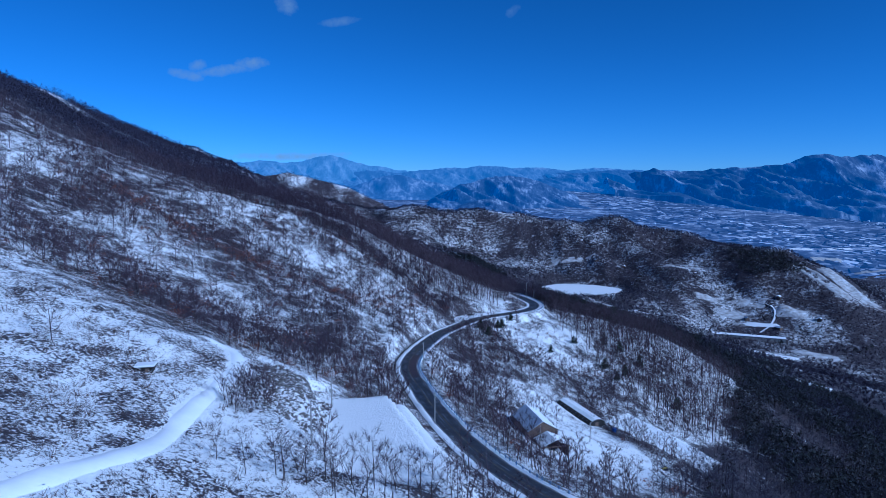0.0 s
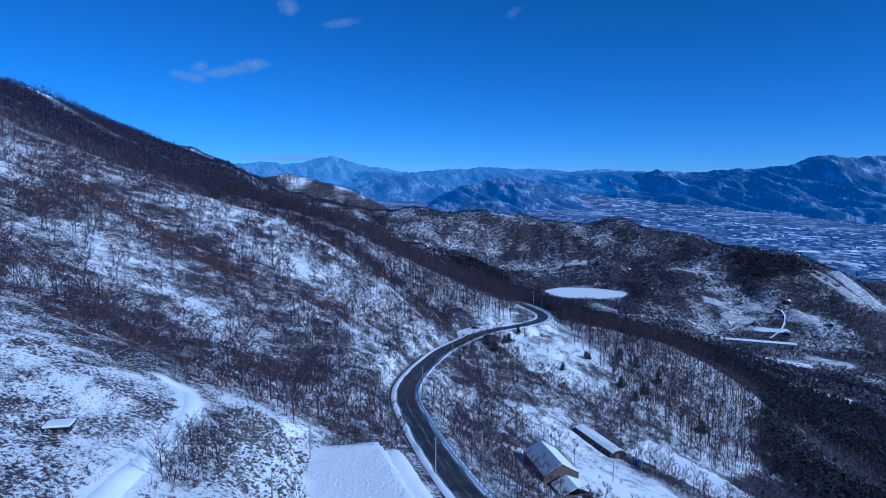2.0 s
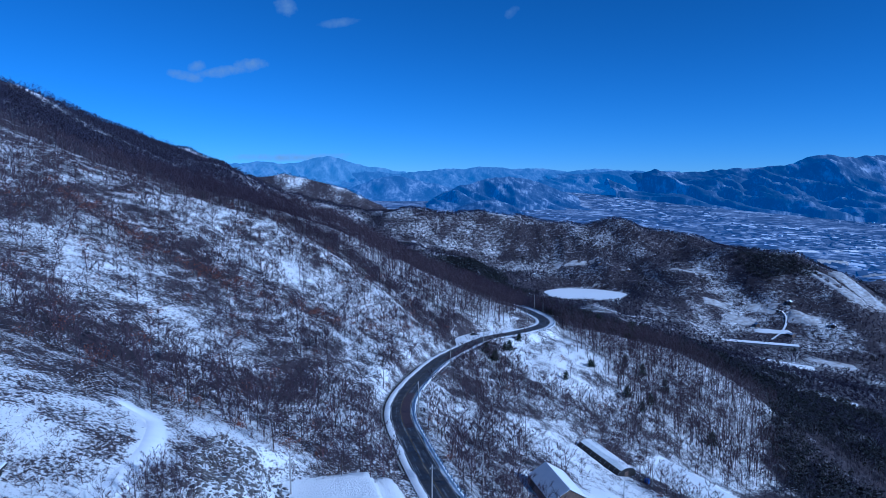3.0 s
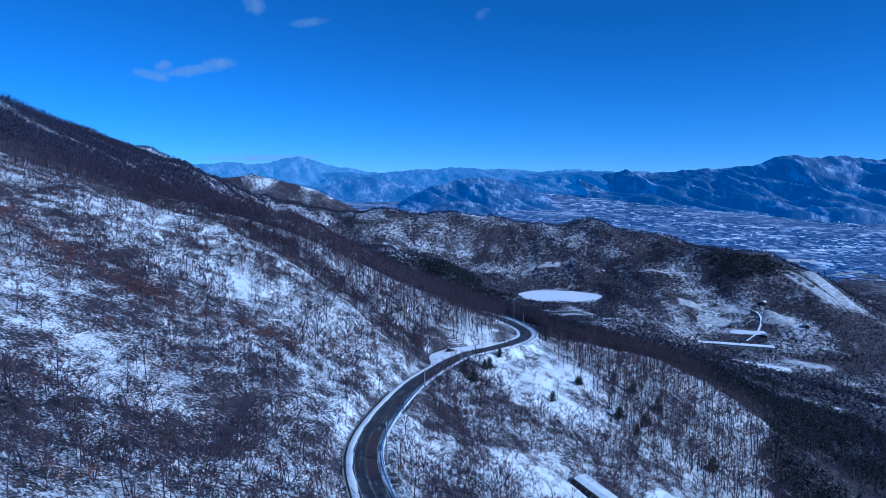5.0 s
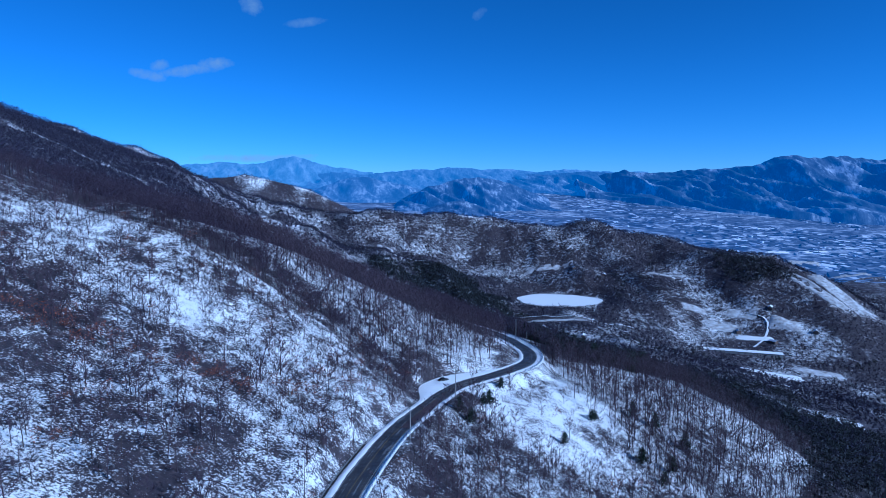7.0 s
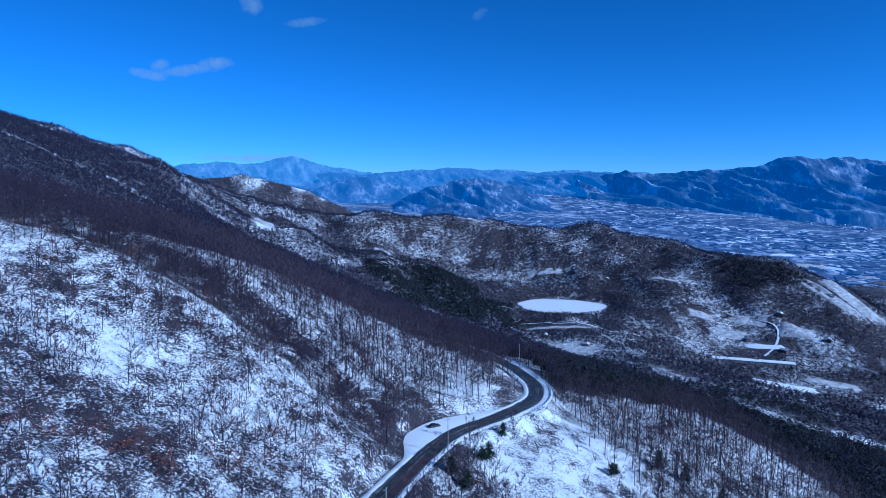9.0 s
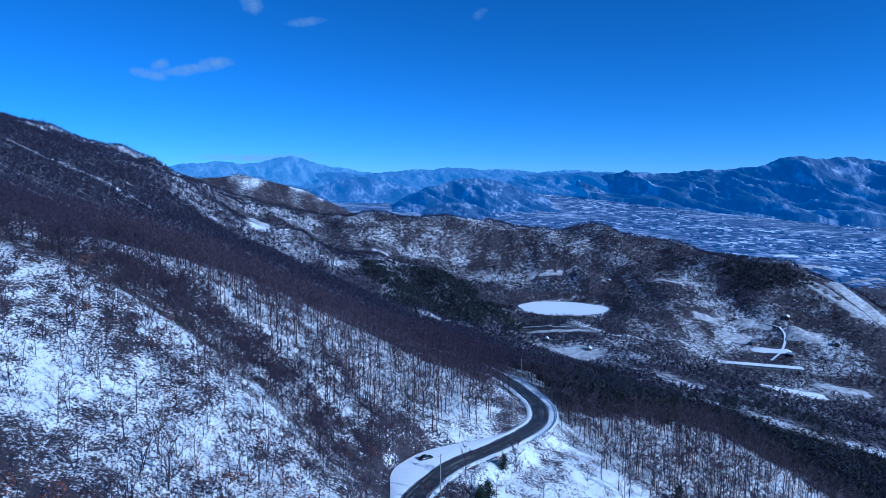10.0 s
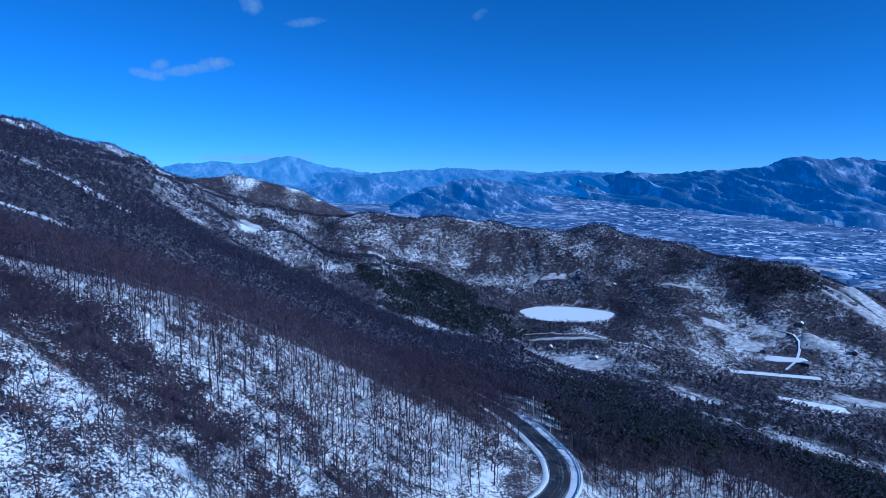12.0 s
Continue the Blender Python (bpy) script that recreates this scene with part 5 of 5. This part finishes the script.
def parked_car(x, y, turn):
    """A black saloon car."""
    z = ground_at(x, y) + 0.10
    car = thing("car", pose(x, y, z, 0, 0, turn), "black saloon car parked on the snowy lay-by", "car")
    lower = [(-2.22, 0.30), (-2.24, 0.62), (-2.12, 0.86), (-1.45, 0.95), (0.95, 0.93), (1.75, 0.84), (2.18, 0.70), (2.26, 0.48), (2.20, 0.28)]
    bm = bmesh.new()
    prism(bm, lower, -0.89, 0.89)
    bmesh.ops.bevel(bm, geom=[e for e in bm.edges if abs(e.verts[0].co.x - e.verts[1].co.x) < 0.01], offset=0.09, segments=2, affect="EDGES")
    bm.transform(pose(0, 0, 0, 0, 0, -90))
    body = part("body", bm, paint_black_mat, car, "glossy black body")
    bm = bmesh.new()
    low = [(-1.75, 0.80, 0.90), (1.05, 0.80, 0.90), (1.05, -0.80, 0.90), (-1.75, -0.80, 0.90)]
    high = [(-1.10, 0.60, 1.42), (0.30, 0.60, 1.44), (0.30, -0.60, 1.44), (-1.10, -0.60, 1.42)]
    vs = [bm.verts.new(p) for p in low + high]
    for k in range(4):
        bm.faces.new((vs[k], vs[(k + 1) % 4], vs[4 + (k + 1) % 4], vs[4 + k]))
    bm.faces.new(vs[4:])
    bmesh.ops.recalc_face_normals(bm, faces=bm.faces[:])
    bmesh.ops.bevel(bm, geom=bm.edges[:], offset=0.05, segments=2, affect="EDGES")
    part("cabin_glass", bm, glass_mat, car, "dark tinted windows")
    part("roof", box(bmesh.new(), 1.42, 1.22, 0.05, -0.40, 0, 1.445, 0.02), paint_black_mat, car)
    for sx in (-1.38, 1.38):
        for sy in (-0.84, 0.84):
            bm = bmesh.new()
            bmesh.ops.create_cone(bm, cap_ends=True, segments=20, radius1=0.33, radius2=0.33, depth=0.22, matrix=pose(sx, sy, 0.33, 90))
            bmesh.ops.bevel(bm, geom=[e for e in bm.edges if len(e.link_faces) == 2 and any(len(f.verts) > 4 for f in e.link_faces)], offset=0.03, segments=2, affect="EDGES")
            wheel = part("wheel", bm, rubber_mat, car, "black tyre")
            bm = bmesh.new()
            bmesh.ops.create_cone(bm, cap_ends=True, segments=16, radius1=0.21, radius2=0.21, depth=0.02, matrix=pose(sx, sy + math.copysign(0.115, sy), 0.33, 90))
            part("rim", bm, steel_mat, wheel, "silver rim")
    for sy in (-0.62, 0.62):
        part("headlight", box(bmesh.new(), 0.12, 0.34, 0.12, 2.17, sy, 0.64, 0.03), clear_lamp_mat, car, "clear headlight")
        part("tail_light", box(bmesh.new(), 0.10, 0.34, 0.12, -2.22, sy, 0.72, 0.03), red_lamp_mat, car, "red tail light")
        part("door_mirror", box(bmesh.new(), 0.12, 0.18, 0.12, 0.62, math.copysign(0.95, sy), 0.98, 0.03), paint_black_mat, car)
    return car


parked_car(17.0, 380.0, 28)

# ---- the farm below the road ----
def gabled(name, label, x, y, turn, length, width, eave, ridge, base_z, open_end=False, roof_snow=snow_mat):
    """A shed with plank walls and a snow-covered gabled roof; its ridge runs along its own y."""
    shed = thing(name, pose(x, y, base_z, 0, 0, turn), label, "farm building", "farm buildings")
    e, r, w, l = eave - base_z, ridge - base_z, width / 2, length / 2
    for s in (-1, 1):
        part("side_wall", box(bmesh.new(), 0.2, length - 0.4, e + 1.2, s * (w - 0.3), 0, e / 2 - 0.6), plank_mat, shed, "weathered plank wall")
    for s in (-1, 1):
        if open_end and s < 0:
            part("lintel", box(bmesh.new(), width - 0.8, 0.2, 0.35, 0, s * (l - 0.3), e - 0.1), plank_mat, shed)
            continue
        bm = bmesh.new()
        prism(bm, [(-(w - 0.4), -1.2), (w - 0.4, -1.2), (w - 0.4, e), (0, r - 0.25), (-(w - 0.4), e)], -0.1, 0.1)
        bm.transform(pose(0, s * (l - 0.3), 0, 0, 0, 90))
        part("gable_wall", bm, plank_mat, shed, "weathered gable wall")
    for s in (-1, 1):
        bm = bmesh.new()
        prism(bm, [(0, r - 0.08), (s * w, e - 0.08), (s * w, e + 0.04), (0, r + 0.05)], -l, l)
        bm.transform(pose(0, 0, 0, 0, 0, 90) @ pose(0, 0, 0))
        slope = part("roof_slope", bm, dark_mat, shed, "dark sheet roof slope")
        bm = bmesh.new()
        prism(bm, [(0, r + 0.05), (s * (w - 0.05), e + 0.045), (s * (w - 0.15), e + 0.17), (0, r + 0.20)], -l + 0.05, l - 0.05)
        bm.transform(pose(0, 0, 0, 0, 0, 90))
        part("snow_cover", bm, roof_snow, slope, "snow on the roof")
    return shed


gabled("barn", "weathered plank barn with a snow-covered gabled roof", 31.8, 212.6, 13, 17.0, 11.0, 13.0, 16.2, 9.0)
gabled("open_shed", "low open-fronted shed with snow on its roof", 35.6, 199.4, 13, 8.0, 9.6, 11.4, 13.4, 8.4, True)


def greenhouse(ax, ay, bx, by, width):
    """A tunnel of milky film on hoops, its open lower left flank painted dark as shade, from near end a to far end b.
    """
    za, zb = ground_at(ax, ay), ground_at(bx, by)
    house = thing("greenhouse", pose(ax, ay, za), "plastic tunnel greenhouse with dark sides, dusted with snow", "greenhouse")
    length = math.hypot(bx - ax, by - ay)
    way = np.array([(bx - ax) / length, (by - ay) / length])
    right = np.array([way[1], -way[0]])
    w, h = width / 2, 3.3

    def shell(angles, grow, s0=0.0, s1=1.0, rows_=16):
        verts = []
        for k in range(rows_ + 1):
            s = s0 + (s1 - s0) * k / rows_
            for a in angles:
                u, v = -math.cos(a) * (w + grow), math.sin(a) ** 0.8 * (h + grow)
                verts.append((*(way * s * length + right * u), (zb - za) * s + v - 0.15))
        return np.array(verts), grid_faces(rows_ + 1, len(angles))

    array_part("film_cover", *shell(np.linspace(0.98, math.pi - 0.05, 18), 0.0), film_mat, house, "milky film over hoops")
    # dark skin stands in for the open side lying in shade
    array_part("shaded_flank", *shell(np.linspace(0.0, 0.98, 8), 0.02), dark_mat, house, "dark lowered side curtain")
    array_part("snow_layer", *shell(np.linspace(1.45, math.pi - 0.35, 14), 0.06, 0.01, 0.99), snow_mat, house, "thin snow on the film")
    for s in np.linspace(0, 1, 10):
        pts = [(*(way * s * length - right * math.cos(a) * (w + 0.03)), (zb - za) * s + math.sin(a) ** 0.8 * (h + 0.03) - 0.15) for a in np.linspace(0, math.pi, 15)]
        array_part("hoop", *tube(pts, np.full(15, 0.035), 5), steel_mat, house)
    for s, mat, label in ((0.0, dark_mat, "dark end wall"), (1.0, film_mat, "milky end wall")):
        ang = np.linspace(0, math.pi, 17)
        rim = np.array([(*(way * s * length - right * math.cos(a) * (w - 0.02)), (zb - za) * s + math.sin(a) ** 0.8 * (h - 0.02) - 0.15) for a in ang])
        verts = np.vstack([rim, [(*(way * s * length), (zb - za) * s - 0.15)]])
        array_part("end_wall", verts, np.array([(k, k + 1, 17) for k in range(16)]), mat, house, label)
    bm = box(bmesh.new(), 1.8, 0.08, 2.0, 0, 0, 0, 0.02)
    bm.transform(pose(*(-way * 0.05), 0.95, 0, 0, math.degrees(math.atan2(right[1], right[0]))))
    part("door", bm, plank_mat, house, "plank door in the dark end")
    return house


greenhouse(67.2, 266.5, 56.4, 285.6, 9.6)

tank = thing("water_tank", pose(74.4, 265.2, ground_at(74.4, 265.2)), "blue plastic water tank standing in the snowy yard", "tank")
bm = rod(bmesh.new(), 0.95, 1.0, 1.7, pose(0, 0, -0.1), 18)
bmesh.ops.bevel(bm, geom=[e for e in bm.edges if any(len(f.verts) > 4 for f in e.link_faces)], offset=0.12, segments=2, affect="EDGES")
body = part("tank_body", bm, blue_mat, tank)
part("lid", rod(bmesh.new(), 0.32, 0.26, 0.16, pose(0, 0, 1.58), 12), blue_mat, tank)

yx, yy = 85.0, 232.0
machine = thing("small_tractor", pose(yx, yy, ground_at(yx, yy), 0, 0, 40), "small yellow tractor parked in the snowy yard", "tractor")
part("hood", box(bmesh.new(), 1.5, 0.8, 0.6, 0.5, 0, 0.85, 0.08), yellow_mat, machine, "yellow hood")
part("seat_box", box(bmesh.new(), 0.9, 0.9, 0.4, -0.6, 0, 0.75, 0.05), yellow_mat, machine)
part("roll_bar", box(box(box(bmesh.new(), 0.06, 0.06, 1.2, -0.9, 0.4, 1.5), 0.06, 0.06, 1.2, -0.9, -0.4, 1.5), 0.06, 0.86, 0.06, -0.9, 0, 2.1), dark_mat, machine)
for wx, wy, wr in ((-0.7, 0.65, 0.6), (-0.7, -0.65, 0.6), (0.9, 0.55, 0.36), (0.9, -0.55, 0.36)):
    bm = bmesh.new()
    bmesh.ops.create_cone(bm, cap_ends=True, segments=18, radius1=wr, radius2=wr, depth=0.3, matrix=pose(wx, wy, wr, 90))
    part("wheel", bm, rubber_mat, machine, "black tyre")

# furrows of the vegetable field beside the greenhouse
furrows = []
for k in range(13):
    s = np.linspace(0, 1, 16)
    fx, fy = 78 + 30 * s + k * 1.1, 277 - 22 * s + k * 1.55
    fz = ground(fx, fy) + 0.12
    furrows.append(tube(np.column_stack([fx, fy, fz]), np.full(16, 0.32) * (0.8 + 0.3 * np.abs(np.sin(s * 9 + k))), 6))
stuff("furrows", "snow-covered furrows of a vegetable field", "field", furrows, [snow_mat])

# the small stone hut on the knoll
hx, hy = -60.2, 125.2
hut = thing("hut", pose(hx, hy, ground_at(hx, hy) - 0.2, 0, 0, 12), "small low hut with a thick snow cap", "hut")
part("walls", box(bmesh.new(), 3.0, 2.2, 1.2, 0, 0, 0.5, 0.05), dark_mat, hut, "dark plank walls")
bm = bmesh.new()
box(bm, 4.2, 3.2, 0.14, 0, 0, 1.17, 0.03)
lid = part("flat_roof", bm, dark_mat, hut)
part("snow_cap", box(bmesh.new(), 4.1, 3.1, 0.36, 0, 0, 1.42, 0.15), snow_mat, lid, "thick snow on the roof")
part("doorway", box(bmesh.new(), 0.8, 0.06, 0.9, 0.5, -1.13, 0.55), plank_mat, hut)

# the farm track up the knoll: packed snow that follows the ground
line = curve_through(TRACK, 1.5)
side = unit(np.gradient(line[:, :2], axis=0))
side = np.stack([-side[:, 1], side[:, 0]], 1)
verts = []
for off, lift in ((2.1, -0.30), (1.5, 0.10), (0.0, 0.20), (-1.5, 0.10), (-2.1, -0.30)):
    at_ = line[:, :2] + side * (off * (1 + 0.18 * fbm(line[:, 0], line[:, 1], 9, 2, 64)))[:, None]
    verts.append(np.column_stack([at_, ground(at_[:, 0], at_[:, 1]) + lift]))
me = fast_mesh("farm_track", np.stack(verts, 1).reshape(-1, 3), grid_faces(len(line), 5)[:, ::-1])
me.polygons.foreach_set("use_smooth", np.ones(len(me.polygons), bool))
me.materials.append(snow_mat)
tagged(new("farm_track", me), "smooth snow-covered farm track climbing the knoll", "track", kind="structure")

# rubble bank above the snow field
stones = []
for k in range(760):
    s, t = rng.random(), rng.random()
    x, y = -45.5 + 16 * t + 3 * s, 171 - 41 * s - 6 * t
    r = rng.uniform(0.22, 0.55)
    v = unit(rng.normal(size=(8, 3)))
    bm = bmesh.new()
    for p in v:
        bm.verts.new(p * r * [1.2, 0.9, 0.7] + [x, y, ground_at(x, y) + 0.12])
    bmesh.ops.convex_hull(bm, input=bm.verts[:])
    bmesh.ops.triangulate(bm, faces=bm.faces[:])
    bm.verts.index_update()
    stones.append((np.array([q.co[:] for q in bm.verts]), np.array([[q.index for q in f.verts] for f in bm.faces])))
    bm.free()
stuff("rubble", "dark stones of a rubble bank half covered in snow", "stones", stones, [stone_mat])

# ---- the valley ----
def field_patch(name, label, cx, cy, hx, hy, turn, mat, lift=1.0, cells=10, category="field"):
    """A level-laid patch of snow or tilled land that follows the ground, with an uneven rim."""
    c, s = math.cos(radians(turn)), math.sin(radians(turn))
    u, v = np.meshgrid(np.linspace(-1, 1, cells + 1), np.linspace(-1, 1, cells + 1))
    u = u * (1 + 0.10 * value_noise(v * 3 + cx, 0 * u, 1.0, 3)) * hx
    v = v * (1 + 0.10 * value_noise(u / hx * 3 + cy, 0 * v, 1.0, 4)) * hy
    x, y = cx + u * c - v * s, cy + u * s + v * c
    z = ground(x.ravel(), y.ravel()) + lift
    rim = (np.abs(np.linspace(-1, 1, cells + 1)) > 0.99)
    edge = (rim[None] | rim[:, None]).ravel()
    z = np.where(edge, z - lift - 1.0, z)
    me = fast_mesh(name, np.column_stack([x.ravel(), y.ravel(), z]), grid_faces(cells + 1, cells + 1))
    me.materials.append(mat)
    me.polygons.foreach_set("use_smooth", np.ones(len(me.polygons), bool))
    return tagged(new(name, me), label, category, kind="structure")


till_mat = plain("thin_snow_on_soil", (0.22, 0.20, 0.19), (0.66, 0.68, 0.72), 0.12, 0.85, 0, 0.4, 0.3)

# frozen pond with its bank
a = np.linspace(0, 2 * math.pi, 73)[:-1]
cx, cy, hx, hy, turn, h = POND
wig = 1 + 0.05 * np.sin(3 * a + 1) + 0.03 * np.sin(7 * a)
ring = np.column_stack([np.cos(a) * hx * wig, np.sin(a) * hy * wig, np.zeros(72)])
verts = np.vstack([ring, [(0, 0, 0)]])
pond = array_part("pond", verts, np.array([(k, (k + 1) % 72, 72) for k in range(72)]), snow_mat)
pond.matrix_world = pose(cx, cy, h + 0.2, 0, 0, turn)
tagged(pond, "frozen pond covered with smooth snow", "water", kind="structure")

for label, x, y, hx_, hy_, turn_, kind_ in FIELDS:
    field_patch("field", label, x, y, hx_, hy_, turn_, snow_mat if kind_ == "snow" else till_mat)


def long_shed(x, y, turn, length, width, height):
    z = ground_at(x, y)
    shed = thing("long_shed", pose(x, y, z, 0, 0, turn), "long low farm shed with a snow-covered roof in the valley", "farm building", "valley buildings")
    part("walls", box(bmesh.new(), length, width, height + 4, 0, 0, height / 2 - 2), concrete_mat, shed, "grey walls")
    bm = bmesh.new()
    prism(bm, [(-width / 2 - 0.6, height), (width / 2 + 0.6, height), (width / 2 + 0.6, height + 0.3), (0, height + 2.2), (-width / 2 - 0.6, height + 0.3)], -length / 2 - 0.6, length / 2 + 0.6)
    part("roof", bm, snow_mat, shed, "snow-covered roof")
    return shed


long_shed(560, 1150, -20, 128, 15, 4.5)
for x, y, turn_, l, w, hh in ((690, 1290, -35, 16, 9, 4), (605, 1245, -10, 12, 8, 4), (640, 1190, 20, 14, 8, 3.5), (722, 1198, -30, 13, 8, 4), (283, 1128, -18, 12, 7, 3), (232, 1196, -12, 14, 7, 3), (380, 1568, 0, 15, 9, 4), (438, 1530, -20, 12, 8, 4)):
    z = ground_at(x, y)
    gabled("farmhouse", "small valley farmhouse with a snowy roof", x, y, turn_, l, w, z + hh, z + hh + 2.4, z)


def drape(points, name, label, width, mat, lift=0.8):
    line = curve_through([(x, y, 0) for x, y in points], 10.0)
    line[:, 2] = ground(line[:, 0], line[:, 1]) + lift
    tagged(new(name, ribbon(name, line, width / 2, -width / 2, [0.0, 0.0, 0.0], mat, 2)), label, "road", kind="structure")


drape([(180, 1290), (260, 1262), (330, 1235), (400, 1215)], "valley_lane", "snow-covered farm lane below the dam", 5, snow_mat)
drape([(600, 1180), (640, 1215), (668, 1262), (650, 1300)], "valley_lane", "snow-covered farm lane between terraces", 4, snow_mat)
drape([(-120, 1540), (-40, 1555), (60, 1560), (140, 1590)], "valley_lane", "snow-covered lane along the wooded slope", 6, snow_mat)

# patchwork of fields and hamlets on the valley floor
hazed_patch_mat, pt_, pb_ = material("valley_fields", 0.85)
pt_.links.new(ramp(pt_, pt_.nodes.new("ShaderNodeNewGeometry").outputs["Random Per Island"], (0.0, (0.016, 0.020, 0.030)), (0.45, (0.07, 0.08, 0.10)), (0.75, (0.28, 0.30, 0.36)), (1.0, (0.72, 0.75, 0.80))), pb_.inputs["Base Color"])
# fields and houses glow blue to imitate the haze over the valley
pb_.inputs["Emission Color"].default_value, pb_.inputs["Emission Strength"].default_value = HAZE_GLOW, 0.19
quads, roofs = [], []
x, y = rng.uniform(150, 3200, 9000), 1950 + 2350 * rng.random(9000) ** 0.9
keep = (x < 0.82 * y) & (value_noise(x, y, 260, 55) > -0.3) & (near_or_far(x, y) - valley_floor(x, y) < 9) & ~((y < 2050) & (x < 900))
x, y = x[keep], y[keep]
n = len(x)
wide, deep, t = rng.uniform(5, 13, n) * rng.choice([1, 1, 1, 2.4], n), rng.uniform(5, 17, n), np.radians(rng.normal(-12, 30, n))
corners = [(x + u * wide * np.cos(t) - v * deep * np.sin(t), y + u * wide * np.sin(t) + v * deep * np.cos(t)) for u, v in ((-1, -1), (1, -1), (1, 1), (-1, 1))]
lift = rng.uniform(1.5, 3.0, n)
verts = np.stack([np.column_stack([px, py, ground(px, py) + lift]) for px, py in corners], 1).reshape(-1, 3)
quads.append((verts, (np.array([(0, 1, 2), (0, 2, 3)])[None] + 4 * np.arange(n)[:, None, None]).reshape(-1, 3)))
stuff("valley_fields", "patchwork of snowy and bare fields on the valley floor", "fields", quads, [hazed_patch_mat])
for k in range(90):
    hub = [(1250, 2700), (1650, 2500), (1500, 3300), (900, 3500), (2100, 2900), (700, 3000)][k % 6]
    x, y = hub[0] + rng.normal() * 220, hub[1] + rng.normal() * 130
    w, l, hgt, t = rng.uniform(2.5, 4.5), rng.uniform(3.5, 7), rng.uniform(2.5, 4), rng.uniform(0, 3.1)
    z = ground_at(x, y)
    v = np.array([(-w, -l, -2), (w, -l, -2), (w, l, -2), (-w, l, -2), (-w, -l, hgt), (w, -l, hgt), (w, l, hgt), (-w, l, hgt), (0, -l, hgt + 3), (0, l, hgt + 3)], float)
    f = np.array([(0, 1, 5), (0, 5, 4), (1, 2, 6), (1, 6, 5), (2, 3, 7), (2, 7, 6), (3, 0, 4), (3, 4, 7), (4, 5, 8), (6, 7, 9), (5, 6, 9), (5, 9, 8), (7, 4, 8), (7, 8, 9)])
    c, s = math.cos(t), math.sin(t)
    roofs.append((np.column_stack([v[:, 0] * c - v[:, 1] * s + x, v[:, 0] * s + v[:, 1] * c + y, v[:, 2] + z]), f))
stuff("far_hamlets", "scattered houses of far hamlets with snowy roofs", "houses", roofs, [hazed_patch_mat])
